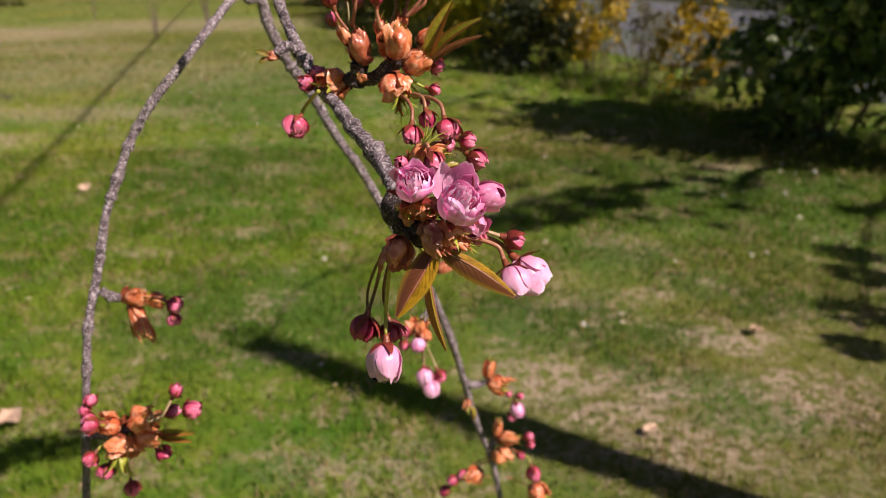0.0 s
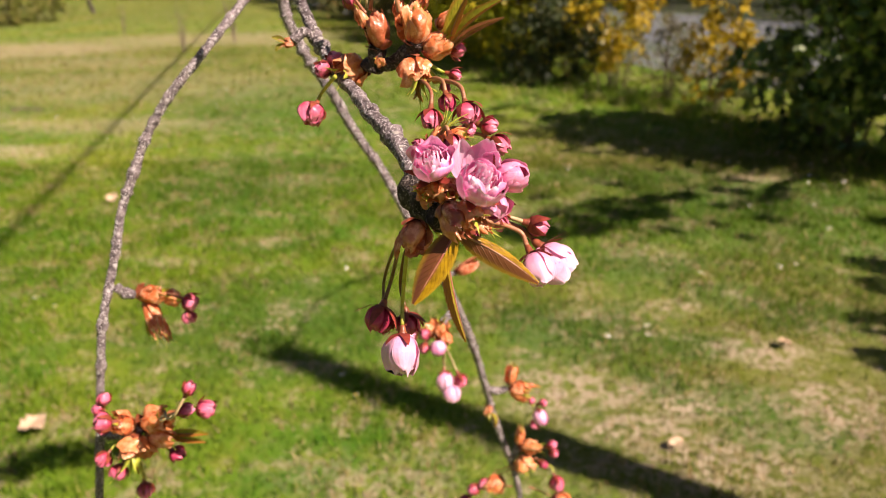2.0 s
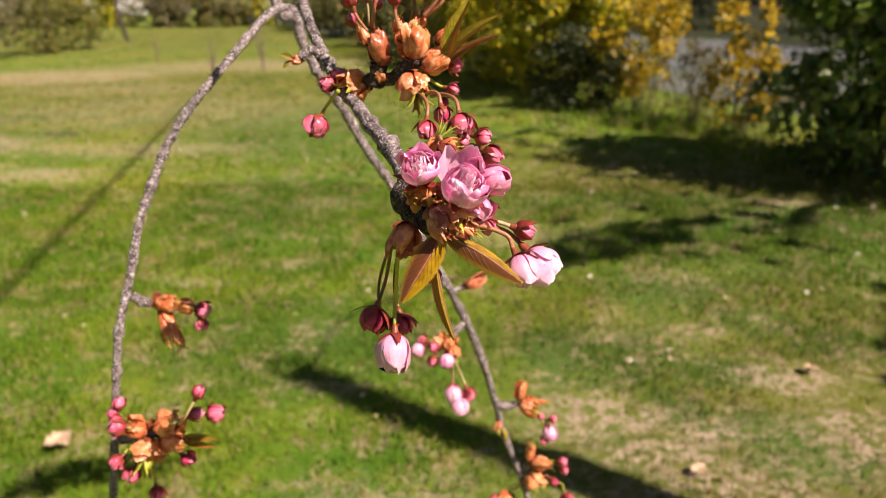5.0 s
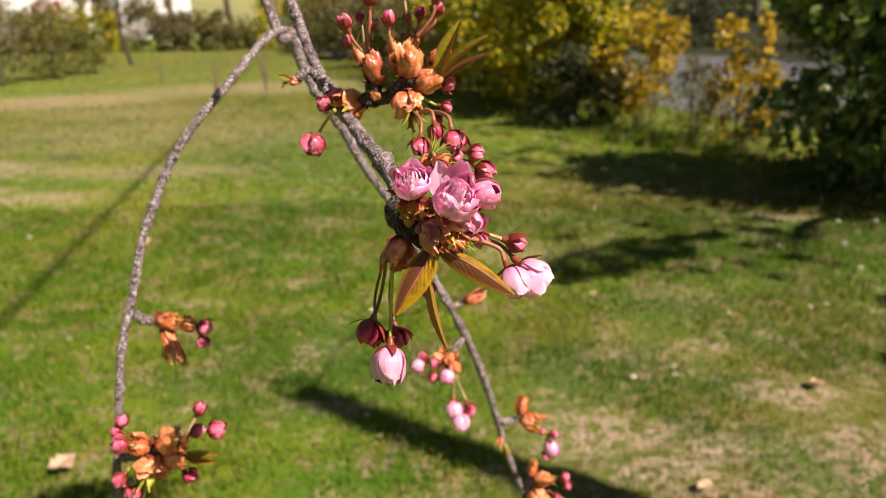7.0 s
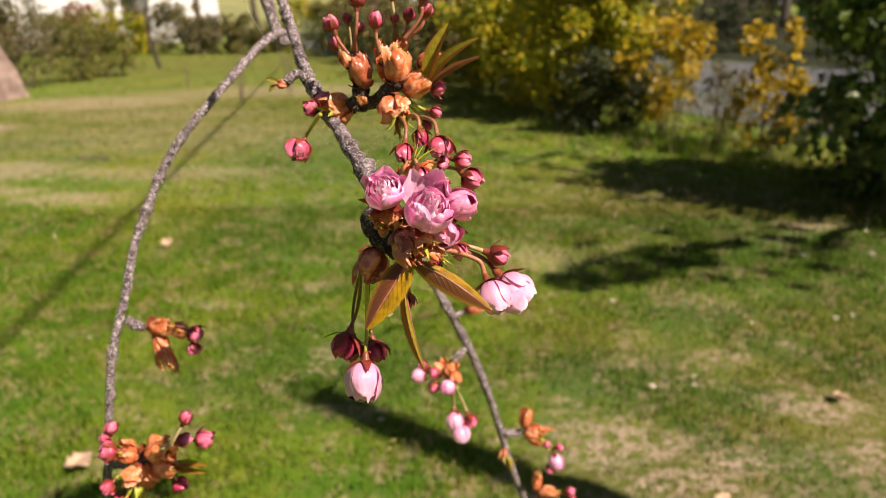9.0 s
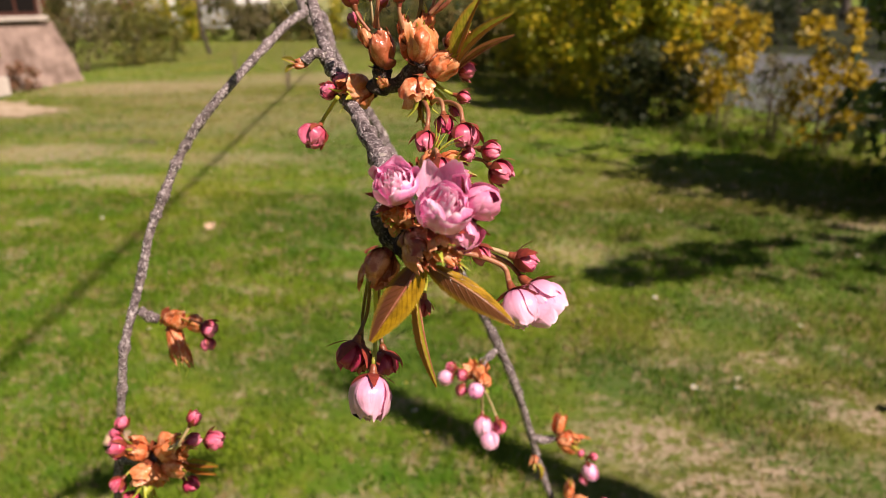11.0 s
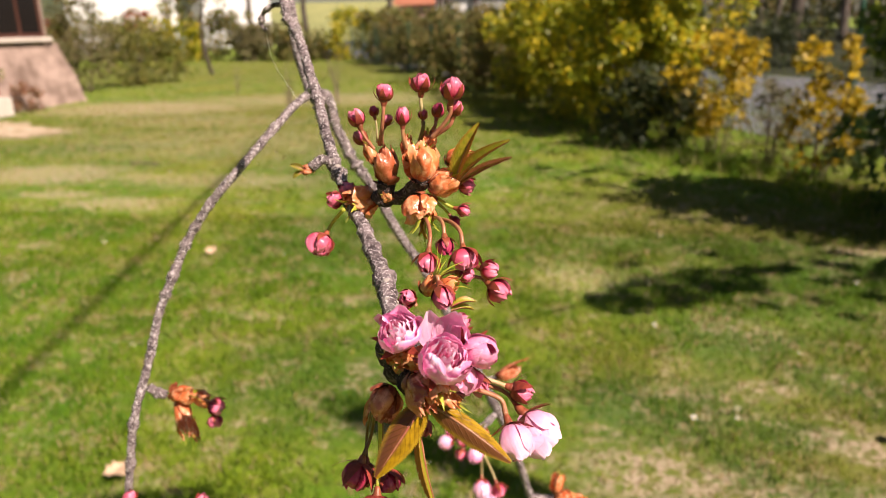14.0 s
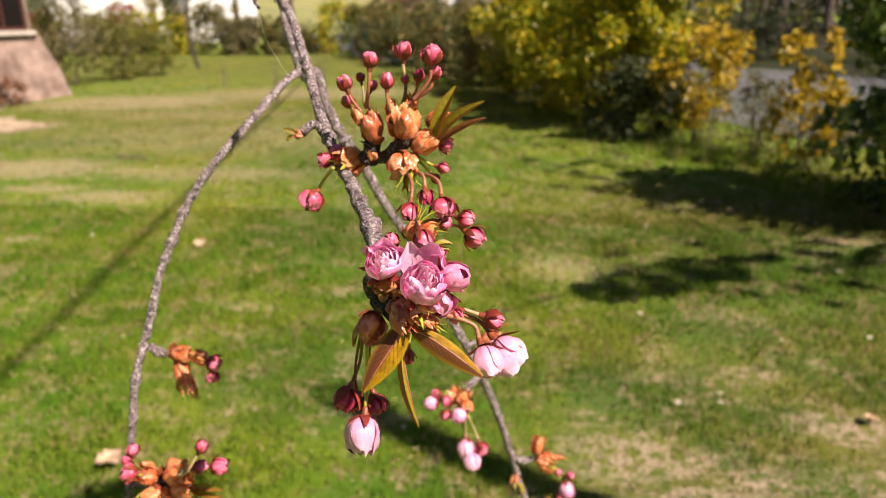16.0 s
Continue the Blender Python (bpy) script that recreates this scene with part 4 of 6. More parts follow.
def loose_petal(foot, tone, base, tip, face, width, cupped=0.25, curl=0.0):
    """A broad single petal from base to tip that looks towards face."""
    rnd = seeded()
    base, tip = Vector(base), Vector(tip)
    w, length = (tip - base).normalized(), (tip - base).length
    face = Vector(face)
    face = (face - w * face.dot(w)).normalized()
    side = w.cross(face)
    rows, cols, seed = 12, 11, rnd.random() * 70
    verts, uvs = [], []
    for i in range(rows):
        s = i / (rows - 1)
        half = width * 0.5 * max(0.02, math.sin(math.pi * (0.05 + 0.80 * s ** 0.9))) * (1.0 if s < 0.9 else 0.93)
        for k in range(cols):
            u = 2 * k / (cols - 1) - 1
            rim = (1 - 0.10 * u * u * s) * (1 - 0.05 * math.exp(-(u * 5) ** 2) * (s > 0.8))
            n1 = noise.noise(Vector((u * 1.6 + seed, s * 2.2, seed)))
            p = base + w * length * s * rim + side * u * half + face * (cupped * width * (u * u * 0.5 + (s - 0.5) ** 2 * 0.7) + curl * length * s * s + 0.07 * width * n1)
            verts.append(p)
            uvs.append((u * 0.5 + 0.5, s))
    faces = [(i * cols + k, i * cols + k + 1, (i + 1) * cols + k + 1, (i + 1) * cols + k) for i in range(rows - 1) for k in range(cols - 1)]
    return part("petal", surface_mesh("petal", off_root(verts), faces, uvs), PETALS[tone], foot)


def scales(middle, way, length, width, count=4, shut=0.78, label="glossy amber bud scale", skin=None):
    """A swollen, crumpled bunch of papery bud scales round a shoot, dark at its foot, torn open at its mouth, with green tips in it."""
    rnd = seeded()
    w = Vector(way).normalized()
    base = Vector(middle) - w * length * 0.5
    spin = rnd.uniform(0, 6.28)
    slim = length > 1.7 * width
    skin = skin or SCALE
    first = None
    for k in range(count + 1):
        lean = (w + (0.10 if slim else 0.24) * Vector((rnd.uniform(-1, 1), rnd.uniform(-1, 1), rnd.uniform(-1, 1)))).normalized()
        v, f, uv = shell(base, lean, length * rnd.uniform(0.80, 1.22), width * 0.5 * rnd.uniform(0.74, 1.08), spin + 2 * math.pi * k / (count + 1), rnd.uniform(0.95, 1.45), min(0.95, (shut + 0.06) * rnd.uniform(0.90, 1.10)), 0, rnd.random() * 60, 0.31, 17, 13, 0.04, 0.26, 0.0, 0.45 if slim else rnd.uniform(0.0, 0.2))
        me = surface_mesh("bud_scale", off_root(v), f, uv)
        first = part("bud_scale" if first is None else "scale_lobe", me, skin, cherry if first is None else first, label if first is None else "")
    v, f, uv = shell(base, w, length * 0.84, width * 0.38, spin, 3.3, 0.90, 0, rnd.random() * 40, 0.40, 14, 19, 0.0, 0.0, 0.15)
    part("scale_lobe", surface_mesh("scale_lobe", off_root(v), f, uv), skin, first)
    for k in range(3):
        v, f, uv = shell(base - w * length * 0.04, w, length * rnd.uniform(0.6, 0.95), width * 0.5 * 1.12, spin + 0.5 + 2.1 * k, 0.8, 0.40 * rnd.uniform(0.8, 1.15), 0, rnd.random() * 60, 0.2, 8, 7, 0.0, 0.2, 0.0, 0.8)
        part("scale_foot", surface_mesh("scale_foot", off_root(v), f, uv), CALYX, first, "dark brown scale foot")
    a, b = axes(w)[1:]
    for k in range(0 if skin is DARK_SCALE else 7 if shut < 0.7 else 4):
        az = spin + 1.1 + 2.3 * k
        out = a * math.cos(az) + b * math.sin(az)
        side = w.cross(out)
        reach, half = length * rnd.uniform(0.22, 0.45) * (2.0 if shut < 0.7 else 1.1), width * rnd.uniform(0.06, 0.13)
        foot = base + w * length * 0.80 + out * width * 0.2
        verts = []
        for s in (0.0, 0.3, 0.6, 1.0):
            c = foot + w * reach * s + out * reach * 0.5 * s * s
            verts += [c - side * half * (1.05 - s), c + out * half * 0.4, c + side * half * (1.05 - s)]
        part("green_tip", surface_mesh("green_tip", off_root(verts), [(i * 3 + j, i * 3 + j + 1, i * 3 + j + 4, i * 3 + j + 3) for i in range(3) for j in range(2)]), STALK["green"], first)
    return first


def leaf(tone, base, tip, up, width, fold=0.5, bow=0.12, pleat=0.05, teeth=26, droop=(0, 0, 0), label="young bronze leaf with toothed edge"):
    """A young pleated leaf with a toothed rim, folded along its midrib. up: the way its upper face looks."""
    base, tip = Vector(base), Vector(tip)
    length = (tip - base).length
    w = (tip - base).normalized()
    up = Vector(up)
    up = (up - w * up.dot(w)).normalized()
    side = w.cross(up)
    rows, cols = teeth * 2 + 1, 11
    verts, uvs = [], []
    for i in range(rows):
        s = i / (rows - 1)
        mid = base.lerp(tip, s) + up * length * bow * math.sin(math.pi * s) + Vector(droop) * math.sin(math.pi * s)
        half = width * 0.5 * (math.sin(math.pi * min(1, s * 0.94 + 0.04) ** 0.80) ** 0.85) + 0.0003
        tooth = 1.0 + (0.13 if i % 2 else -0.04)
        for k in range(cols):
            u = 2 * k / (cols - 1) - 1
            r = abs(u) * half * (tooth if abs(u) > 0.95 else 1.0)
            ang = fold * (0.75 + 0.25 * abs(u))
            wave = pleat * width * math.sin((s * 11 - abs(u) * 2.75) * 2 * math.pi) * abs(u) * (1 - abs(u) * 0.4) * 0.5
            fwd = w * (0.10 * abs(u) * half + (0.35 * length / teeth * (abs(u) > 0.95) * (i % 2)))
            verts.append(mid + side * math.copysign(1, u) * r * math.cos(ang) + up * (r * math.sin(ang) + wave) + fwd)
            uvs.append((u * 0.5 + 0.5, s))
    faces = [(i * cols + k, i * cols + k + 1, (i + 1) * cols + k + 1, (i + 1) * cols + k) for i in range(rows - 1) for k in range(cols - 1)]
    ob = part("leaf", surface_mesh("leaf", off_root(verts), faces, uvs), LEAF[tone], cherry, label)
    rib = [base.lerp(tip, s) + up * (length * bow * math.sin(math.pi * s) - 0.0002) + Vector(droop) * math.sin(math.pi * s) for s in np.linspace(-0.06, 0.97, 14)]
    v, f = tube(rib, lambda s: 0.0006 * (1 - 0.8 * s), 6)
    part("midrib", surface_mesh("midrib", off_root(v), f), STALK["red"], ob)
    return ob


def twig(points, r0, r1, label, knots=18, steps=22, name="twig", rough=0.20, bark=None):
    """A knotty twig through the points, with leaf scars and swollen nodes."""
    rnd = seeded()
    line = spline(points, steps)
    at = [(rnd.random(), rnd.uniform(0.10, 0.30)) for _ in range(knots)]

    def radius(s):
        r = r0 + (r1 - r0) * s
        for c, k in at:
            r += r * k * math.exp(-(((s - c) * len(line) / 1.7) ** 2))
        return r

    v, f = tube(line, radius, 16, rough, 330.0 if r0 < 0.02 else 14.0)
    ob = part(name, surface_mesh(name, off_root(v), f), bark or BARK, cherry, label)
    return ob, line


def scars(ob, line, r, count, span=(0.0, 1.0), label=""):
    """Pale raised lenticels and scars on a twig."""
    rnd = seeded()
    chunks = []
    for _ in range(count):
        i = int((span[0] + (span[1] - span[0]) * rnd.random()) * (len(line) - 2))
        p, w = line[i].lerp(line[i + 1], rnd.random()), (line[i + 1] - line[i]).normalized()
        a, b = axes(w)[1:]
        az = rnd.uniform(0, 6.28)
        out = a * math.cos(az) + b * math.sin(az)
        side = w.cross(out)
        s = rnd.uniform(0.25, 0.6) * r
        c = p + out * r * 0.98
        v = [c + side * s, c + w * s * 0.5, c - side * s, c - w * s * 0.5, c + out * s * 0.45]
        chunks.append((v, [(0, 1, 4), (1, 2, 4), (2, 3, 4), (3, 0, 4)]))
    v, f = joined(chunks)
    return tagged(part("bark_scar", surface_mesh("bark_scar", off_root(v), f), SCAR, ob), kind="stuff")


SCAR = skin_material("bark_scar_pale", (0.30, 0.26, 0.24), (0.42, 0.38, 0.35), (0.20, 0.15, 0.13), 0.8)

# unseen trunk and limbs; trunk and side limb are set to cast lawn shadows
twig([(2.05, 0.95, -0.05), (2.08, 0.93, 0.7), (2.16, 0.88, 1.4), (2.2, 0.85, 2.0), (2.2, 0.83, 2.4), (2.1, 0.87, 2.8), (1.96, 0.966, 3.2)], 0.095, 0.05, "dark grey cherry trunk", 6, 10, "trunk", 0.10, TRUNK_BARK)
twig([(2.16, 0.88, 1.4), (1.6, 0.66, 1.66), (0.65, 0.55, 1.82), (0.15, 0.58, 1.84), (-0.1, 0.7, 1.8), (-0.22, 0.8, 1.72)], 0.03, 0.007, "dark grey arching limb", 8, 10, "limb", 0.10, TRUNK_BARK)
twig([(0.15, 0.58, 1.84), (0.12, 0.80, 1.88), (0.20, 0.98, 1.84), (0.42, 1.08, 1.80)], 0.016, 0.008, "unseen side limb added to cast a lawn shadow", 6, 10, "limb", 0.10, TRUNK_BARK)


def bud_haze(points, radius, count, seed):
    """Unseen buds added round a limb to soften its shadow, too many to count."""
    rng = np.random.default_rng(seed)
    line = spline(points, 8)
    c = np.array([tuple(Vector(p) - ROOT) for p in line])
    v, f = leaf_cloud(rng, c, np.full(len(c), radius), count, 0.028)
    v[:, 2] = np.maximum(v[:, 2], 0.9)
    tagged(part("bud_spurs", surface_mesh("bud_spurs", v, f, smooth=False), SEPAL, cherry, "unseen red-brown buds added to blur a limb shadow"), kind="stuff")


bud_haze([(2.2, 0.83, 2.4), (2.1, 0.87, 2.8), (1.95, 0.975, 3.22)], 0.105, 1300, 61)
bud_haze([(0.16, 0.92, 1.86), (0.25, 1.0, 1.83), (0.46, 1.09, 1.80)], 0.07, 700, 62)

# twigs of the weeping branch
near_twig, near_twig_line = twig([(-0.22, 0.8, 1.72), (-0.1228, 0.61, 1.5005), (-0.1174, 0.6, 1.4832), (-0.1048, 0.585, 1.4679), (-0.0946, 0.57, 1.4502), (-0.0855, 0.555, 1.435), (-0.0765, 0.54, 1.4174), (-0.0663, 0.522, 1.402), (-0.0549, 0.505, 1.3881), (-0.0402, 0.48, 1.3783), (-0.0275, 0.455, 1.3705), (-0.0165, 0.43, 1.3673), (-0.0107, 0.412, 1.3642), (-0.0036, 0.395, 1.3572), (0.0004, 0.388, 1.3488)], 0.0026, 0.0038, "grey-brown knotty cherry twig", knots=26)
scars(near_twig, near_twig_line, 0.0038, 90)
rear_twig, rear_twig_line = twig([(-0.22, 0.8, 1.72), (-0.152, 0.716, 1.447), (-0.1345, 0.72, 1.42), (-0.1302, 0.722, 1.399), (-0.1258, 0.7233, 1.387), (-0.1175, 0.725, 1.368), (-0.107, 0.727, 1.351), (-0.0971, 0.7286, 1.334), (-0.0877, 0.7306, 1.3137), (-0.0745, 0.733, 1.29), (-0.0625, 0.735, 1.271), (-0.0473, 0.736, 1.2406), (-0.0255, 0.732, 1.197), (-0.0029, 0.728, 1.1543), (0.0173, 0.742, 1.0961), (0.0334, 0.762, 1.0273), (0.0445, 0.778, 0.9723), (0.0551, 0.785, 0.9367), (0.0696, 0.795, 0.8852), (0.0792, 0.8, 0.8335)], 0.0046, 0.0034, "grey-brown cherry twig with pale scars", knots=26)
scars(rear_twig, rear_twig_line, 0.0038, 110)
side_twig, side_twig_line = twig([(-0.1345, 0.719, 1.421), (-0.141, 0.71, 1.4245), (-0.148, 0.69, 1.4195), (-0.1545, 0.662, 1.4065), (-0.1711, 0.622, 1.379), (-0.1914, 0.61, 1.3545), (-0.2068, 0.603, 1.3308), (-0.2175, 0.592, 1.3036), (-0.2255, 0.582, 1.2796), (-0.231, 0.568, 1.2457), (-0.2379, 0.553, 1.2108), (-0.2457, 0.55, 1.1713), (-0.2528, 0.545, 1.1256), (-0.2598, 0.54, 1.078), (-0.2692, 0.54, 1.0294)], 0.0032, 0.0027, "thin arching grey-brown cherry twig", knots=30)
scars(side_twig, side_twig_line, 0.0030, 110)

# short spurs
spur_a, spur_a_line = twig([(-0.0562, 0.507, 1.3861), (-0.0414, 0.497, 1.3902), (-0.0301, 0.49, 1.39), (-0.0209, 0.486, 1.3923), (-0.0128, 0.482, 1.3985)], 0.0022, 0.0026, "dark short spur", knots=10, steps=6, bark=SPUR_SHADE_BARK)
scars(spur_a, spur_a_line, 0.0026, 12)
spur_b, spur_b_line = twig([(-0.0672, 0.522, 1.3983), (-0.07, 0.52, 1.4039), (-0.0732, 0.518, 1.4045), (-0.0785, 0.516, 1.4008)], 0.0022, 0.0024, "short side spur", knots=5, steps=5)
spur_j, spur_j_line = twig([(-0.0315, 0.491, 1.3895), (-0.0295, 0.488, 1.395), (-0.0280, 0.485, 1.4015)], 0.0036, 0.0040, "dark knotty spur foot", knots=4, steps=5, bark=SPUR_SHADE_BARK)
spur_k, spur_k_line = twig([(-0.0150, 0.484, 1.3955), (-0.0110, 0.482, 1.4000), (-0.0085, 0.480, 1.4040)], 0.0032, 0.0040, "dark knotty spur foot", knots=4, steps=5, bark=SPUR_SHADE_BARK)
scars(spur_b, spur_b_line, 0.0024, 4)
spur_c, spur_c_line = twig([(-0.2288, 0.563, 1.232), (-0.2261, 0.566, 1.2262), (-0.2207, 0.57, 1.2225)], 0.0026, 0.0028, "short side spur", knots=4, steps=5)
scars(spur_c, spur_c_line, 0.0028, 4)
spur_d, spur_d_line = twig([(-0.2527, 0.546, 1.1189), (-0.2384, 0.54, 1.1252), (-0.2236, 0.536, 1.131), (-0.2117, 0.534, 1.1374)], 0.0026, 0.003, "dark short spur", knots=6, steps=5)
scars(spur_d, spur_d_line, 0.0030, 6)
spur_e, spur_e_line = twig([(0.0357, 0.763, 1.0219), (0.0465, 0.768, 1.0168), (0.0574, 0.772, 1.0172)], 0.0032, 0.003, "short side spur", knots=4, steps=5)
scars(spur_e, spur_e_line, 0.0031, 4)
spur_f, spur_f_line = twig([(0.0027, 0.732, 1.1308), (-0.003, 0.715, 1.1318), (-0.0079, 0.705, 1.1308)], 0.0026, 0.0028, "short side spur", knots=4, steps=5)
scars(spur_f, spur_f_line, 0.0028, 4)
spur_g, spur_g_line = twig([(-0.0087, 0.72, 1.167), (-0.0022, 0.722, 1.1708), (0.0052, 0.724, 1.1722)], 0.0022, 0.0022, "short side spur", knots=3, steps=5)
scars(spur_g, spur_g_line, 0.0022, 3)
spur_h, spur_h_line = twig([(0.0654, 0.79, 0.9136), (0.0705, 0.79, 0.9273), (0.0742, 0.788, 0.9393)], 0.0036, 0.003, "short side spur", knots=3, steps=5)
scars(spur_h, spur_h_line, 0.0034, 3)
spur_i, spur_i_line = twig([(-0.006, 0.4, 1.3548), (0.0005, 0.388, 1.3512), (0.0044, 0.38, 1.3489), (0.0084, 0.374, 1.3472)], 0.005, 0.0048, "knotty spur carrying the blossoms, shade put into its dark bark", knots=10, steps=6, bark=SPUR_SHADE_BARK)
scars(spur_i, spur_i_line, 0.0049, 14)
dead_twig, dead_twig_line = twig([(-0.1249, 0.61, 1.4897), (-0.1315, 0.61, 1.4884), (-0.1378, 0.612, 1.4845), (-0.14, 0.612, 1.4775), (-0.1369, 0.612, 1.4732)], 0.0016, 0.001, "dark curled dead twig", knots=6, steps=6)
silk = spline([(-0.1376, 0.612, 1.4739), (-0.1449, 0.64, 1.4509), (-0.1482, 0.688, 1.4215)], 8)
part("silk_thread", surface_mesh("silk_thread", off_root(tube(silk, lambda s: 0.00016, 4)[0]), tube(silk, lambda s: 0.00016, 4)[1]), WEB, cherry, "spider silk thread")

# upper cluster
scales((-0.0275, 0.485, 1.4083), (-0.1, 0.09, 0.99), 0.0183, 0.0127, count=4, shut=0.8, label="dark brown glossy bud scale", skin=DARK_SCALE)
scales((-0.0084, 0.48, 1.41), (0.06, 0.02, 1), 0.0178, 0.0151, count=4, shut=0.78)
scales((0.0017, 0.481, 1.4023), (0.76, 0.02, 0.65), 0.0168, 0.0136, count=3, shut=0.7)
scales((-0.0434, 0.493, 1.3872), (-0.6, -0.79, -0.15), 0.0162, 0.0150, count=4, shut=0.74)
scales((-0.008, 0.475, 1.389), (0.2, -0.63, -0.75), 0.0157, 0.0152, count=4, shut=0.66)
scales((-0.0266, 0.479, 1.3935), (-0.06, -0.87, 0.49), 0.0066, 0.0055, count=3)
scales((-0.0352, 0.485, 1.4148), (-0.38, 0.12, 0.92), 0.0127, 0.0061, count=3, shut=0.85)
scales((-0.0168, 0.485, 1.4167), (-0.11, 0.18, 0.98), 0.0126, 0.0055, count=3, shut=0.88)
scales((-0.0058, 0.485, 1.4209), (0.1, 0.12, 0.99), 0.0097, 0.0060, count=3, shut=0.85)
scales((0.0074, 0.491, 1.4124), (0.83, 0.2, 0.52), 0.0138, 0.0083, count=3, shut=0.8)
bud("rose", (-0.0417, 0.485, 1.432), (-0.38, 0.12, 0.92), 0.0084, 0.0069, (-0.0334, 0.485, 1.4165), thick=0.001)
bud("rose", (-0.0414, 0.489, 1.4219), (-0.54, 0.16, 0.83), 0.0075, 0.0060, (-0.0365, 0.489, 1.4158), thick=0.001)
bud("rose", (-0.0279, 0.488, 1.4438), (0.03, 0.21, 0.98), 0.0085, 0.0076, (-0.0313, 0.488, 1.418), thick=0.0012)
bud("crimson", (-0.035, 0.493, 1.4344), (-0.23, 0.25, 0.94), 0.0050, 0.0040, (-0.0337, 0.493, 1.4186), tint='pale', thick=0.0007)
bud("rose", (-0.0285, 0.495, 1.4298), (0.33, 0.34, 0.88), 0.0055, 0.0045, (-0.0314, 0.495, 1.4169), thick=0.0007)
bud("rose", (-0.0178, 0.482, 1.4333), (-0.01, 0.15, 0.99), 0.0087, 0.0060, (-0.0164, 0.482, 1.4172), thick=0.0012)
bud("rose", (-0.0087, 0.485, 1.4484), (0.05, 0.11, 0.99), 0.0086, 0.0083, (-0.0083, 0.485, 1.4335), tint='pale', thick=0.0011, flare=0.25)
bud("crimson", (-0.0083, 0.485, 1.4337), (-0.02, 0.2, 0.98), 0.0048, 0.0036, (-0.0108, 0.485, 1.4195), tint='dark', thick=0.0012)
bud("rose", (0.0075, 0.477, 1.4462), (0.11, 0.03, 0.99), 0.0104, 0.0088, (-0.0032, 0.477, 1.4234), thick=0.0012, flare=0.2)
bud("crimson", (-0.0016, 0.489, 1.4352), (0.16, 0.32, 0.93), 0.0073, 0.0049, (-0.008, 0.489, 1.4211), tint='red', thick=0.001)
bud("rose", (0.0084, 0.481, 1.4371), (0.3, 0.23, 0.93), 0.0071, 0.0064, (-0.0028, 0.481, 1.4234), thick=0.0012, flare=0.2)
bud("rose", (-0.0584, 0.493, 1.3884), (-0.63, -0.77, 0.1), 0.0079, 0.0079, (-0.0478, 0.493, 1.3889), thick=0.001)
bud("rose", (-0.0527, 0.497, 1.3935), (-0.32, -0.68, 0.66), 0.0074, 0.0071, (-0.0468, 0.497, 1.3901), thick=0.001)
bud("rose", (-0.063, 0.48, 1.3678), (-0.25, -0.73, -0.64), 0.0114, 0.0119, (-0.0496, 0.48, 1.3867), tint='green', thick=0.0012, flare=0.0, shut=0.98, petals=7, ruffle=0.2)
bud("rose", (0.0121, 0.489, 1.3978), (0.95, -0.16, -0.27), 0.0080, 0.0075, (0.0014, 0.489, 1.3973), thick=0.001, flare=0.3)
bud("rose", (0.0108, 0.487, 1.3854), (0.96, -0.03, -0.29), 0.0065, 0.0055, (-0.0029, 0.487, 1.3919), tint='green', thick=0.001, flare=0.3)
bud("crimson", (0.0054, 0.491, 1.3784), (0.62, -0.13, -0.77), 0.0056, 0.0046, (-0.0042, 0.491, 1.3892), tint='green', thick=0.0009)
leaf("olive", (0.0072, 0.481, 1.4013), (0.0199, 0.477, 1.4304), (-0.42, -0.9, 0.15), 0.0100, fold=0.75, bow=0.06, teeth=30)
leaf("olive", (0.0077, 0.481, 1.4002), (0.0346, 0.473, 1.4228), (-0.19, -0.58, 0.79), 0.0084, fold=0.9, bow=0.07, teeth=30)
leaf("red", (0.0071, 0.485, 1.3982), (0.0349, 0.48, 1.4136), (-0.12, -0.36, 0.93), 0.0060, fold=0.9, bow=0.04, teeth=28)
leaf("olive", (-0.0084, 0.473, 1.3867), (-0.0101, 0.473, 1.376), (0.94, -0.31, 0.13), 0.0043, fold=0.5, teeth=10)
leaf("olive", (-0.0065, 0.473, 1.3868), (-0.005, 0.471, 1.375), (-0.78, -0.6, 0.16), 0.0038, fold=0.5, teeth=10)
scales((-0.0802, 0.516, 1.3995), (-0.86, -0.51, -0.09), 0.0074, 0.0060, count=3, shut=0.85, label="brown half-open bud scale", skin=DARK_SCALE)
leaf("green", (-0.0821, 0.515, 1.4), (-0.0885, 0.512, 1.4030), (0.07, -0.83, 0.50), 0.0036, fold=0.7, teeth=8)
leaf("green", (-0.0828, 0.515, 1.3987), (-0.0872, 0.512, 1.3958), (0.07, -0.83, 0.50), 0.0034, fold=0.7, teeth=8)

# middle cluster
bud("rose", (0, 0.443, 1.3719), (-0.01, -0.57, -0.82), 0.0095, 0.0086, (-0.0063, 0.472, 1.3857), thick=0.0012, flare=0.2)
bud("crimson", (0.0078, 0.447, 1.3788), (0.2, -0.63, -0.75), 0.0077, 0.0074, (-0.0023, 0.474, 1.3853), thick=0.0012)
bud("rose", (0.0175, 0.441, 1.3748), (0.25, -0.65, -0.72), 0.0102, 0.0106, (0.0004, 0.474, 1.3845), thick=0.0013, flare=0.25)
bud("rose", (0.0176, 0.445, 1.3664), (0.96, -0.28, -0.09), 0.0068, 0.0063, (0.0039, 0.452, 1.3631), thick=0.0012)
bud("rose", (0.0273, 0.451, 1.3669), (0.96, -0.23, -0.13), 0.0078, 0.0073, (0.0096, 0.452, 1.3642), thick=0.0011, flare=0.35)
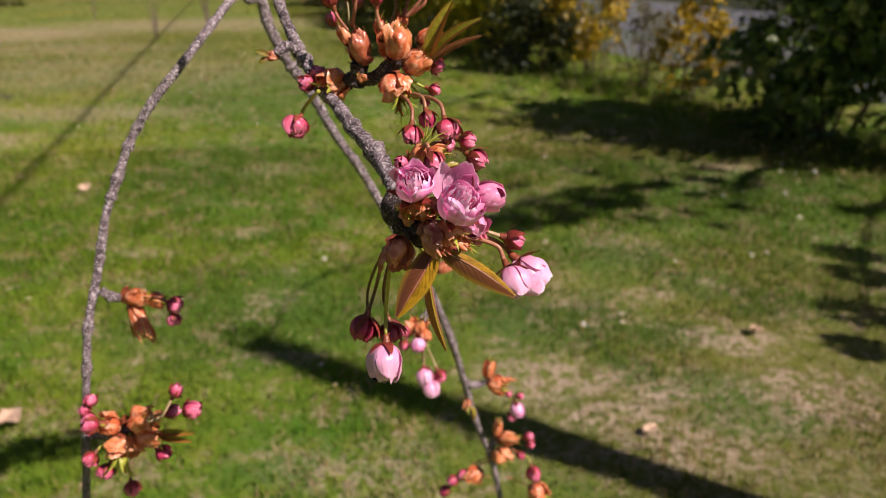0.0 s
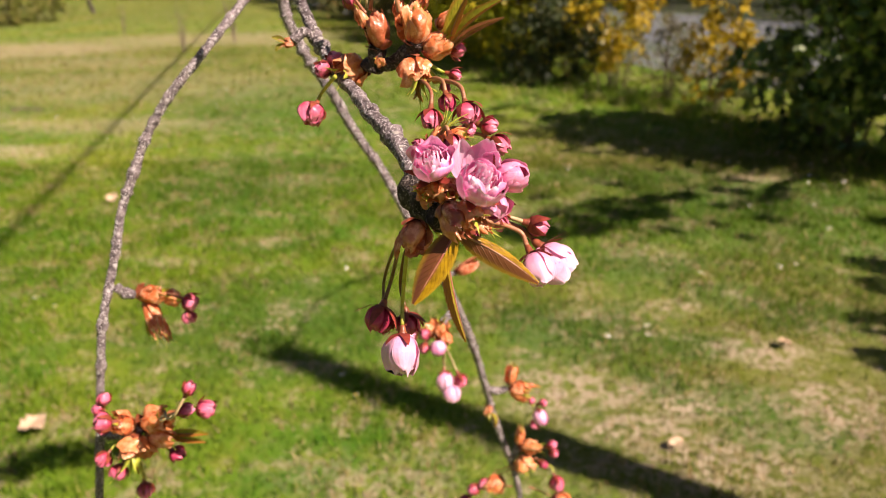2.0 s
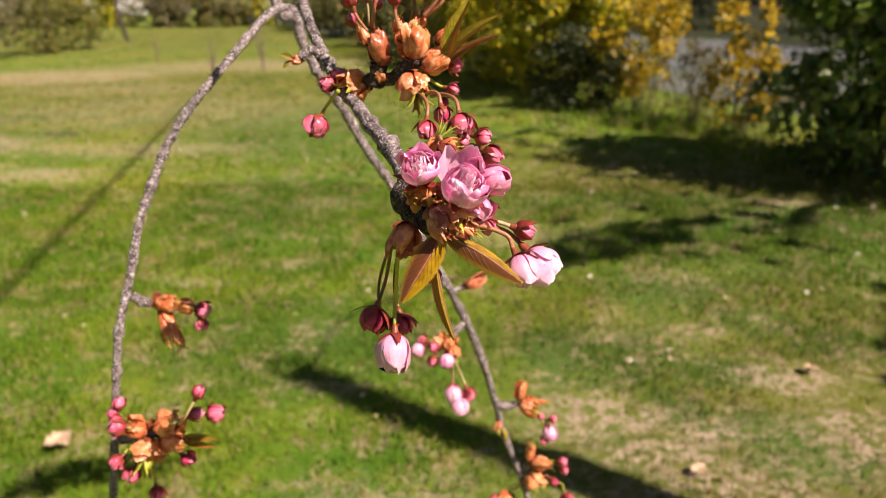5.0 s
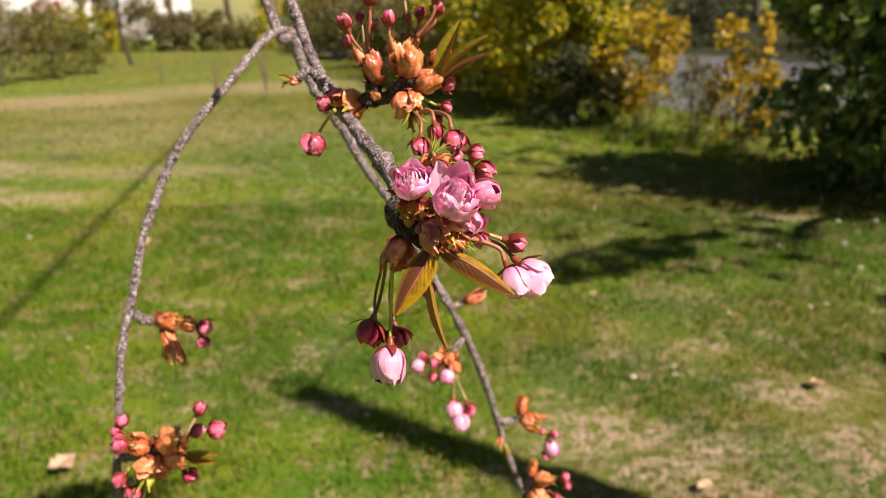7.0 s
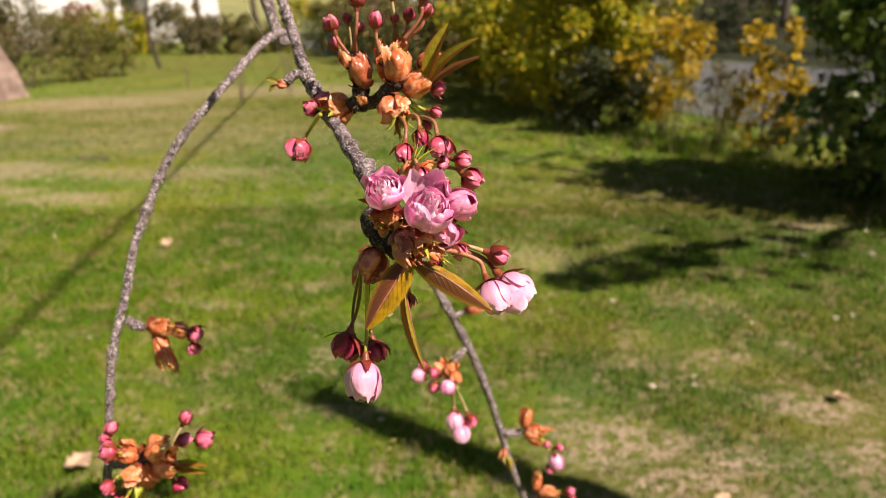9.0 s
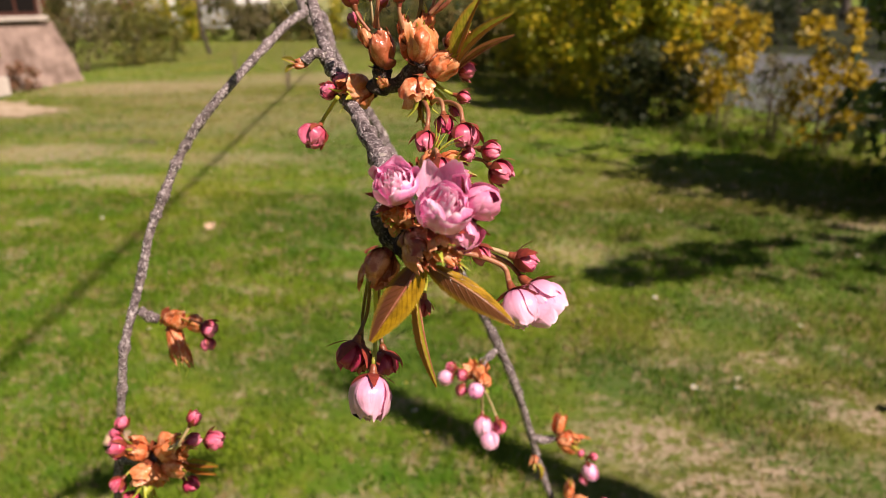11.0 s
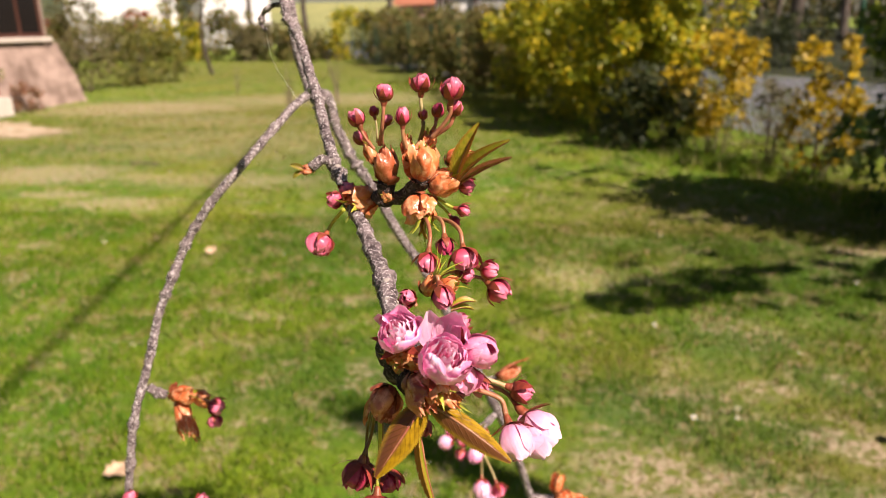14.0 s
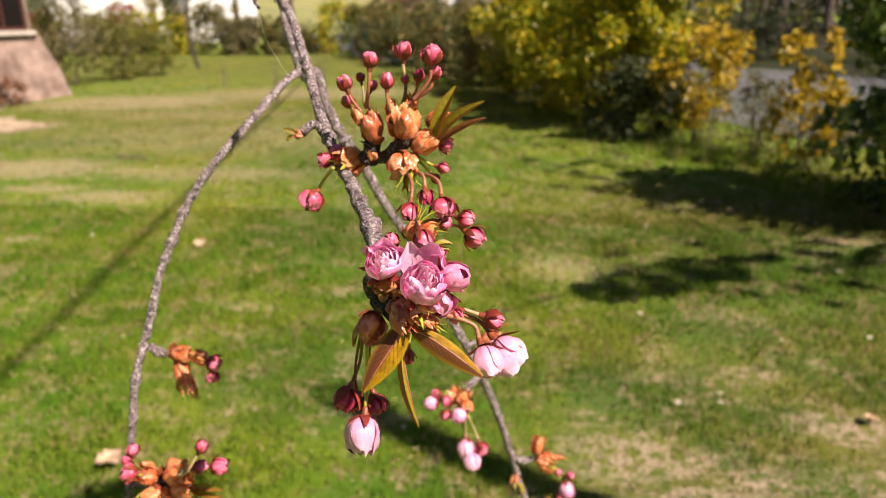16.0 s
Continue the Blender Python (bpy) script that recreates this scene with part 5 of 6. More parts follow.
bud("rose", (0.0317, 0.448, 1.3582), (0.83, -0.34, -0.44), 0.0100, 0.0096, (0.0122, 0.452, 1.3635), thick=0.0011, flare=0.5)
scales((0.0041, 0.43, 1.3677), (0.56, -0.09, 0.82), 0.0130, 0.0077, count=4, shut=0.68)
scales((0.0123, 0.428, 1.3673), (0.93, -0.2, 0.32), 0.0110, 0.0072, count=4, shut=0.7)
bud("rose", (0.0115, 0.418, 1.3655), (0.38, -0.57, -0.73), 0.0100, 0.0079, (0.0046, 0.43, 1.3662), thick=0.0012)
bud("rose", (-0.0035, 0.415, 1.3659), (-0.19, -0.85, 0.49), 0.0071, 0.0063, (-0.0009, 0.42, 1.3603), thick=0.0011)
leaf("olive", (0.0147, 0.42, 1.3611), (0.0241, 0.424, 1.3618), (0.05, -0.2, 0.98), 0.0042, fold=0.6, teeth=10)
leaf("olive", (0.0147, 0.42, 1.3593), (0.0231, 0.424, 1.3582), (0.05, -0.2, 0.98), 0.0033, fold=0.6, teeth=10)

# blossoms
flower_a = blossom((0.0040, 0.3660, 1.3720), (0.02, -0.60, 0.80), 0.0128, 0.0150, (0.0028, 0.385, 1.3481), ((3, 1.0, 0.71, 1.05, "open"), (4, 0.86, 0.75, 0.98, "open"), (4, 0.62, 0.78, 0.94, "heart"), (3, 0.42, 0.82, 0.92, "heart"), (3, 0.22, 0.86, 0.9, "heart")), "half-open pink double blossom with rolled petals", 0.12)
loose_petal(flower_a, "open", (0.0030, 0.3740, 1.3680), (0.0050, 0.3700, 1.3820), (0.1, -0.9, -0.1), 0.0135, 0.3, 0.04)
loose_petal(flower_a, "open", (-0.0000, 0.3740, 1.3690), (-0.0020, 0.3680, 1.3790), (-0.45, -0.85, 0.1), 0.0085, 0.3, 0.06)
loose_petal(flower_a, "open", (0.0060, 0.3740, 1.3690), (0.0110, 0.3680, 1.3790), (0.5, -0.8, 0.1), 0.0080, 0.3, 0.05)
flower_b = blossom((0.0220, 0.3570, 1.3670), (0.34, -0.55, 0.76), 0.0150, 0.0168, (0.0076, 0.378, 1.3496), ((3, 1.0, 0.72, 1.06, "open"), (4, 0.88, 0.75, 0.98, "open"), (4, 0.66, 0.77, 0.94, "heart"), (4, 0.46, 0.80, 0.92, "heart"), (3, 0.24, 0.86, 0.9, "heart")), "half-open pink double blossom with globe-shaped heart", 0.12)
loose_petal(flower_b, "open", (0.0200, 0.3740, 1.3610), (0.0260, 0.3690, 1.3810), (-0.15, -0.95, 0.05), 0.0145, 0.3, 0.04)
loose_petal(flower_b, "pale", (0.0150, 0.3720, 1.3630), (0.0140, 0.3680, 1.3810), (0.45, -0.88, 0.0), 0.0100, 0.28, 0.06)
loose_petal(flower_b, "open", (0.0250, 0.3720, 1.3640), (0.0300, 0.3640, 1.3770), (-0.35, -0.85, 0.35), 0.0115, 0.32, 0.10)
loose_petal(flower_b, "open", (0.0170, 0.3525, 1.3710), (0.0200, 0.3490, 1.3610), (-0.4, -0.8, 0.3), 0.0090, -0.25, -0.12)
bud("mid", (0.0336, 0.364, 1.3674), (0.76, -0.59, 0.26), 0.0136, 0.0118, (0.0177, 0.374, 1.3502), shut=0.84, thick=0.0012, petals=6, flare=0.2)
bud("mid", (0.027, 0.364, 1.3556), (0.13, -0.82, -0.56), 0.0104, 0.0116, (0.0157, 0.374, 1.3518), shut=0.9, thick=0.0012, flare=0.2)
bud("rose", (0.0239, 0.378, 1.3716), (0.84, -0.05, 0.53), 0.0079, 0.0068, (0.0176, 0.376, 1.3625), thick=0.0012, flare=0.3)
flower_c = blossom((0.0530, 0.3860, 1.3250), (0.72, -0.38, -0.58), 0.0165, 0.0150, (0.0116, 0.376, 1.3496), ((4, 1.0, 0.66, 1.04, "pale"), (4, 0.84, 0.72, 1.0, "open"), (4, 0.6, 0.78, 0.94, "open"), (3, 0.34, 0.84, 0.9, "heart")), "pale pink half-open blossom with broad petals", 0.14)
loose_petal(flower_c, "pale", (0.0450, 0.3860, 1.3310), (0.0610, 0.3780, 1.3270), (0.25, -0.60, 0.76), 0.0165, -0.28, -0.03)
loose_petal(flower_c, "pale", (0.0470, 0.3840, 1.3280), (0.0560, 0.3740, 1.3210), (-0.1, -0.9, 0.2), 0.0130, -0.28, 0.0)
bud("pale", (0.0449, 0.374, 1.3265), (0.4, -0.62, -0.68), 0.0143, 0.0131, (0.0152, 0.374, 1.3477), thick=0.0013, shut=0.88, flare=0.15, ruffle=0.2)
bud("rose", (0.046, 0.392, 1.3381), (0.95, 0.07, -0.32), 0.0089, 0.0077, (0.0107, 0.38, 1.3484), tint='pale', thick=0.0012, flare=0.5)
bud("rose", (0.0301, 0.386, 1.342), (0.74, -0.3, -0.6), 0.0069, 0.0061, (0.018, 0.378, 1.3458), thick=0.0011, flare=0.3)
bud("crimson", (0.0194, 0.388, 1.3343), (0.13, -0.28, -0.95), 0.0066, 0.0051, (0.0145, 0.382, 1.3434), tint='green', thick=0.0011, flare=0.3)
bud("crimson", (0.0048, 0.4, 1.3137), (-0.11, -0.32, -0.94), 0.0075, 0.0061, (0.0045, 0.385, 1.3385), tint='green', thick=0.001, flare=0.3)
scales((-0.0040, 0.3680, 1.3420), (-0.30, -0.40, -0.87), 0.0150, 0.0105, count=2, shut=0.92, label="pinkish brown glossy bud scale", skin=DARK_SCALE)
scales((0.0120, 0.3620, 1.3510), (0.42, -0.50, -0.75), 0.0155, 0.0100, count=3, shut=0.78, label="pinkish brown striped bud scale", skin=DARK_SCALE)
scales((0.0010, 0.3720, 1.3600), (-0.25, -0.75, 0.30), 0.0090, 0.0080, count=3, shut=0.85)
scales((0.0180, 0.3620, 1.3550), (0.55, -0.70, -0.35), 0.0110, 0.0095, count=3, shut=0.80)
scales((0.0220, 0.3640, 1.3490), (0.80, -0.40, -0.40), 0.0120, 0.0050, count=3, shut=0.85)
scales((0.018, 0.37, 1.3487), (0.82, -0.43, -0.39), 0.0080, 0.0080, count=4, shut=0.7)
scales((0.0029, 0.378, 1.3553), (0.35, -0.85, -0.39), 0.0083, 0.0091, count=3, shut=0.74)
scales((0.0029, 0.372, 1.3602), (-0.26, -0.96, -0.13), 0.0069, 0.0092, count=3, shut=0.7)
scales((0.01, 0.374, 1.3586), (0.67, -0.74, -0.09), 0.0060, 0.0102, count=3, shut=0.7)
leaf("bronze", (0.0130, 0.3660, 1.3460), (-0.0030, 0.3520, 1.3220), (0.10, -0.90, 0.30), 0.0148, fold=-0.75, bow=0.08, pleat=0.05, teeth=38)
leaf("bronze", (0.0140, 0.3680, 1.3440), (0.0440, 0.3620, 1.3260), (0.20, -0.75, 0.60), 0.0112, fold=-0.75, bow=0.10, pleat=0.07, teeth=38)
leaf("olive", (0.009, 0.372, 1.3322), (0.0165, 0.366, 1.2986), (-0.77, -0.62, 0.16), 0.0062, fold=0.85, bow=0.03, pleat=0.06, teeth=24)
leaf("red", (0.0119, 0.368, 1.3464), (0.0059, 0.37, 1.3512), (0.39, -0.73, 0.57), 0.0092, fold=0.6, teeth=12)
# crimson on these low buds also paints in the shade they hang in
bud("crimson", (-0.0209, 0.385, 1.2989), (-0.3, -0.41, -0.86), 0.0115, 0.0110, (-0.0087, 0.374, 1.3423), tint='dark', thick=0.001, flare=0.5)
bud("crimson", (-0.0089, 0.39, 1.2938), (0.2, -0.39, -0.9), 0.0098, 0.0098, (-0.0042, 0.376, 1.3416), tint='dark', thick=0.001, flare=0.5)
bud("pale", (-0.0101, 0.372, 1.2887), (0.01, -0.53, -0.84), 0.0178, 0.0162, (-0.0052, 0.37, 1.3436), tint='green', thick=0.0011, flare=0.0, shut=0.86, taper=0.16, ruffle=0.26)
bud("crimson", (-0.0201, 0.395, 1.292), (-0.01, -0.31, -0.95), 0.0105, 0.0086, (-0.0079, 0.378, 1.341), tint='dark', thick=0.0009, flare=0.4)

# cluster on the arching twig
scales((-0.2103, 0.574, 1.2221), (0.94, -0.15, 0.31), 0.0230, 0.0145, count=4, shut=0.72)
scales((-0.1985, 0.578, 1.2184), (0.97, -0.19, -0.16), 0.0188, 0.0094, count=3, shut=0.82)
scales((-0.2113, 0.572, 1.2048), (0.37, -0.43, -0.82), 0.0308, 0.0111, count=4, shut=0.85)
scales((-0.205, 0.572, 1.1939), (0.44, -0.33, -0.83), 0.0215, 0.0077, count=3, shut=0.88)
bud("rose", (-0.176, 0.558, 1.2228), (0.92, -0.26, -0.28), 0.0111, 0.0104, (-0.1987, 0.574, 1.2211), thick=0.0012, flare=0.2)
bud("rose", (-0.1785, 0.558, 1.211), (0.31, -0.55, -0.77), 0.0089, 0.0082, (-0.1928, 0.574, 1.2165), tint='green', thick=0.0009)
leaf("olive", (-0.2109, 0.572, 1.2072), (-0.2168, 0.574, 1.1872), (-0.88, -0.45, 0.16), 0.0051, fold=0.6, teeth=10)

# low cluster on the arching twig
scales((-0.2251, 0.528, 1.1426), (-0.48, -0.66, 0.57), 0.0189, 0.0165, count=4, shut=0.72)
scales((-0.2023, 0.53, 1.1449), (0.77, -0.18, 0.61), 0.0222, 0.0189, count=4, shut=0.74)
scales((-0.1992, 0.528, 1.1319), (0.97, -0.25, -0.03), 0.0231, 0.0157, count=4, shut=0.76)
scales((-0.2182, 0.524, 1.1244), (0.02, -0.67, -0.74), 0.0206, 0.0215, count=4, shut=0.66)
bud("rose", (-0.1567, 0.492, 1.1953), (0.52, 0.21, 0.83), 0.0086, 0.0076, (-0.1945, 0.53, 1.1516), tint='pale', thick=0.0011)
bud("rose", (-0.1561, 0.51, 1.1683), (0.96, -0.15, 0.25), 0.0119, 0.0115, (-0.1932, 0.53, 1.1488), tint='pale', thick=0.0011, flare=0.15)
bud("rose", (-0.1659, 0.502, 1.1724), (0.92, 0.19, 0.35), 0.0103, 0.0076, (-0.1938, 0.53, 1.1507), tint='pale', thick=0.0009)
bud("crimson", (-0.1925, 0.534, 1.1132), (0.88, -0.28, -0.38), 0.0114, 0.0099, (-0.202, 0.534, 1.1249), tint='dark', thick=0.001)
leaf("olive", (-0.1924, 0.528, 1.1349), (-0.162, 0.52, 1.1407), (0.07, -0.66, 0.75), 0.0062, fold=0.6, bow=0.03, teeth=10)
leaf("olive", (-0.1938, 0.53, 1.1306), (-0.1655, 0.522, 1.1327), (0.08, -0.8, 0.6), 0.0050, fold=0.6, bow=0.03, teeth=10)
bud("rose", (-0.2392, 0.536, 1.1583), (0.14, 0.01, 0.99), 0.0090, 0.0082, (-0.2387, 0.536, 1.1367), thick=0.001)
bud("rose", (-0.2443, 0.534, 1.1505), (-0.53, -0.26, 0.81), 0.0082, 0.0075, (-0.2362, 0.534, 1.1381), thick=0.0009)
bud("rose", (-0.2345, 0.52, 1.1488), (-0.82, -0.54, 0.19), 0.0124, 0.0127, (-0.2225, 0.52, 1.1475), thick=0.001, flare=0.15)
bud("rose", (-0.2408, 0.522, 1.1172), (-0.5, -0.67, -0.55), 0.0104, 0.0101, (-0.2211, 0.522, 1.1248), tint='green', thick=0.001)
bud("rose", (-0.2303, 0.52, 1.1076), (-0.27, -0.66, -0.7), 0.0112, 0.0108, (-0.2171, 0.52, 1.1248), tint='green', thick=0.001)
bud("rose", (-0.2163, 0.524, 1.0888), (0.2, -0.47, -0.86), 0.0114, 0.0099, (-0.2169, 0.524, 1.122), tint='green', thick=0.001)
leaf("olive", (-0.2185, 0.522, 1.1224), (-0.2168, 0.52, 1.1063), (0.91, -0.4, 0.12), 0.0049, fold=0.5, teeth=10)

# clusters on the rear twig
scales((-0.0095, 0.703, 1.1259), (0.05, -0.29, 0.95), 0.0187, 0.0128, count=4, shut=0.74)
scales((-0.0061, 0.702, 1.1145), (0.12, -0.66, -0.74), 0.0169, 0.0120, count=4, shut=0.7)
scales((-0.0194, 0.7, 1.125), (-0.92, -0.33, 0.23), 0.0121, 0.0110, count=3)
bud("pale", (-0.0382, 0.694, 1.121), (-0.88, -0.44, -0.16), 0.0137, 0.0132, (-0.0169, 0.694, 1.1258), thick=0.0012)
bud("rose", (-0.0342, 0.7, 1.128), (-0.93, -0.2, 0.3), 0.0096, 0.0086, (-0.0173, 0.7, 1.125), thick=0.001)
bud("rose", (-0.0251, 0.696, 1.1082), (-0.41, -0.6, -0.69), 0.0105, 0.0096, (-0.0146, 0.696, 1.12), thick=0.001)
bud("rose", (-0.0233, 0.694, 1.124), (-0.68, -0.73, -0.07), 0.0104, 0.0095, (-0.0127, 0.694, 1.1246), thick=0.001)
bud("open", (-0.0114, 0.692, 1.1104), (-0.17, -0.85, -0.5), 0.0148, 0.0137, (-0.0085, 0.692, 1.1198), thick=0.001)
bud("pale", (-0.0059, 0.696, 1.0732), (0.1, -0.49, -0.87), 0.0194, 0.0162, (-0.007, 0.696, 1.1082), tint='pale', thick=0.0014)
bud("pale", (0.0005, 0.692, 1.0622), (0.31, -0.55, -0.77), 0.0183, 0.0167, (-0.0056, 0.692, 1.1104), tint='pale', thick=0.0013)
bud("rose", (0.009, 0.7, 1.0715), (0.4, -0.44, -0.8), 0.0132, 0.0117, (-0.0041, 0.7, 1.1061), tint='pale', thick=0.0012)
scales((0.0617, 0.772, 1.0351), (0.21, 0.23, 0.95), 0.0254, 0.0115, count=4, shut=0.82)
scales((0.0693, 0.768, 1.0163), (0.87, -0.47, -0.11), 0.0212, 0.0173, count=4, shut=0.72)
scales((0.0797, 0.772, 1.0201), (1, 0, 0.1), 0.0181, 0.0068, count=3, shut=0.88)
bud("rose", (0.0828, 0.772, 1.0028), (0.81, -0.31, 0.5), 0.0077, 0.0071, (0.0737, 0.772, 1.0104), tint='green', thick=0.001)
bud("rose", (0.0955, 0.772, 0.9995), (0.88, -0.17, 0.43), 0.0087, 0.0071, (0.0743, 0.772, 1.009), tint='green', thick=0.0009)
bud("open", (0.0928, 0.766, 0.9851), (0.31, -0.55, -0.77), 0.0182, 0.0146, (0.074, 0.766, 1.01), tint='green', thick=0.0011)
bud("rose", (0.0869, 0.766, 0.9766), (0.01, -0.6, -0.8), 0.0110, 0.0093, (0.074, 0.766, 1.0086), tint='green', thick=0.0009)
scales((0.0379, 0.77, 0.9946), (-0.09, -0.6, -0.79), 0.0193, 0.0078, count=3, shut=0.8)
leaf("olive", (0.0391, 0.77, 0.9889), (0.0438, 0.766, 0.9718), (0.94, -0.32, 0.1), 0.0086, fold=0.6, teeth=8)
scales((0.016, 0.724, 1.1779), (0.94, 0.08, 0.34), 0.0263, 0.0098, count=3, shut=0.86, label="pinkish brown pointed bud scale", skin=DARK_SCALE)
scales((0.0728, 0.786, 0.9452), (0.12, 0.13, 0.98), 0.0223, 0.0101, count=3, shut=0.82)
scales((0.0852, 0.782, 0.9349), (0.94, -0.29, 0.19), 0.0244, 0.0172, count=4, shut=0.74)
scales((0.0777, 0.78, 0.9123), (0.43, -0.62, -0.66), 0.0201, 0.0203, count=4, shut=0.72)
bud("rose", (0.1093, 0.786, 0.9346), (0.91, -0.15, 0.39), 0.0114, 0.0097, (0.0874, 0.786, 0.932), thick=0.0012)
bud("rose", (0.1114, 0.786, 0.9241), (0.82, -0.39, -0.41), 0.0103, 0.0091, (0.088, 0.786, 0.9305), thick=0.001)
bud("crimson", (0.1003, 0.786, 0.9081), (0.78, -0.4, -0.48), 0.0115, 0.0092, (0.0844, 0.786, 0.9078), thick=0.001)
bud("rose", (0.116, 0.78, 0.8863), (0.31, -0.55, -0.77), 0.0184, 0.0161, (0.084, 0.78, 0.9086), tint='green', thick=0.0011)
bud("rose", (0.033, 0.782, 0.883), (-0.7, -0.54, -0.47), 0.0140, 0.0116, (0.0715, 0.782, 0.9106), thick=0.001)
bud("rose", (0.0212, 0.782, 0.875), (-0.82, -0.47, -0.33), 0.0152, 0.0129, (0.0715, 0.782, 0.9076), thick=0.001)
scales((0.0459, 0.782, 0.8833), (-0.79, -0.57, -0.23), 0.0227, 0.0186, count=4)
scales((0.1232, 0.782, 0.8577), (0.62, -0.55, -0.56), 0.0251, 0.0207, count=4)
bud("crimson", (0.0117, 0.786, 0.8557), (-0.73, -0.43, -0.53), 0.0142, 0.0118, (0.0653, 0.786, 0.8766), thick=0.001)
bud("rose", (0.1403, 0.786, 0.8348), (0.74, -0.33, -0.58), 0.0142, 0.0118, (0.0847, 0.786, 0.877), thick=0.001)

# ---- grass, daisies, fallen leaves ----
def grass(seed, count, y0, y1, spread, tall, wide, power):
    """Blades in a wedge in front of the tree: verts and triangles."""
    rng = np.random.default_rng(seed)
    y = y0 + (y1 - y0) * rng.uniform(0, 1, count) ** power
    x = -0.12 * y + rng.uniform(-1, 1, count) * (spread * y + 0.35)
    clump = np.array([noise.noise((a * 2.2, b * 2.2, seed)) for a, b in zip(x, y)])
    keep = rng.uniform(-0.75, 0.5, count) < clump + 0.25
    for dx, dy, rx, ry, k in DRY:
        keep &= rng.uniform(0, 1, count) > 0.85 * k * np.exp(-(((x - dx) / rx) ** 2 + ((y - dy) / ry) ** 2) * 0.9)
    x, y, clump = x[keep], y[keep], clump[keep]
    n = len(x)
    h = tall * rng.uniform(0.35, 1.1, n) * (1 + 0.5 * clump)
    a, b = rng.uniform(0, 2 * np.pi, n), rng.uniform(0, 2 * np.pi, n)
    lean = h * rng.uniform(0.3, 1.3, n)
    w = wide * rng.uniform(0.6, 1.3, n)
    zero = np.full(n, -0.002)
    base1 = np.stack([x + np.cos(a) * w, y + np.sin(a) * w, zero], 1)
    base2 = np.stack([x - np.cos(a) * w, y - np.sin(a) * w, zero], 1)
    mid = np.stack([x + np.cos(b) * lean * 0.35, y + np.sin(b) * lean * 0.35, h * 0.7], 1)
    side = np.stack([np.cos(a) * w * 0.8, np.sin(a) * w * 0.8, np.zeros(n)], 1)
    tip = np.stack([x + np.cos(b) * lean, y + np.sin(b) * lean, h], 1)
    verts = np.stack([base1, base2, mid + side, mid - side, tip], 1).reshape(-1, 3)
    o = np.arange(n)[:, None] * 5
    faces = np.concatenate([o + (0, 1, 3), o + (0, 3, 2), o + (2, 3, 4)], 1).reshape(-1, 3)
    return verts, faces


for k, args in enumerate(((1, 150000, 1.3, 5.6, 0.80, 0.034, 0.0022, 0.75), (2, 140000, 3.2, 14.0, 0.78, 0.036, 0.0038, 0.8), (3, 60000, 8.0, 36.0, 0.74, 0.042, 0.009, 0.8))):
    v, f = grass(*args)
    tagged(part("grass", surface_mesh("grass", v, f, smooth=False), BLADES), "short mown lawn grass with straw and clover", "grass", kind="stuff")


def rough_edge():
    """Taller weeds at the foot of the shrubs."""
    rng = np.random.default_rng(9)
    n = 9000
    a = rng.uniform(3.0, 20.0, n)
    q = np.array(RIGHT)[None] * (5.15 + rng.normal(size=n) * 0.35)[:, None] + np.array(ALONG)[None] * a[:, None]
    h, w = rng.uniform(0.05, 0.17, n), 0.005
    t, b = rng.uniform(0, 6.28, n), rng.uniform(0, 6.28, n)
    s = np.stack([np.cos(t) * w, np.sin(t) * w, 0 * t], 1)
    tip = q + np.stack([np.cos(b) * h * 0.6, np.sin(b) * h * 0.6, h], 1)
    verts = np.stack([q + s, q - s, tip], 1).reshape(-1, 3)
    return verts, np.arange(3 * n).reshape(-1, 3)


v, f = rough_edge()
tagged(part("weeds", surface_mesh("weeds", v, f, smooth=False), BLADES), "taller weeds at the foot of the shrubs", "weeds", kind="stuff")


def daisy(place, size, spin):
    ob = thing("daisy", "small white daisy in the lawn", "flower", "daisies", place)
    part("stem", surface_mesh("stem", *tube([Vector((0, 0, z)) for z in (-0.005, 0.015, 0.035)], lambda s: 0.0008, 5)), STALK["green"], ob)
    chunks = []
    for k in range(13):
        a = 2 * math.pi * k / 13
        d, e = Vector((math.cos(a), math.sin(a), 0)), Vector((-math.sin(a), math.cos(a), 0))
        c = Vector((0, 0, 0.035))
        chunks.append(([c + d * 0.003, c + d * 0.009 + e * 0.0018 + Vector((0, 0, 0.0015)), c + d * 0.0125, c + d * 0.009 - e * 0.0018 + Vector((0, 0, 0.0015))], [(0, 1, 2, 3)]))
    part("ray_florets", surface_mesh("ray_florets", *joined(chunks)), DAISY_WHITE, ob)
    part("disc", surface_mesh("disc", *tube([Vector((0, 0, z)) for z in (0.033, 0.036, 0.038, 0.0395)], lambda s: 0.0042 * (1 - 0.6 * s * s), 8)), DAISY_YELLOW, ob)
    ob.rotation_euler = (radians(18), 0, spin)
    ob.scale = (size, size, size)
    return ob


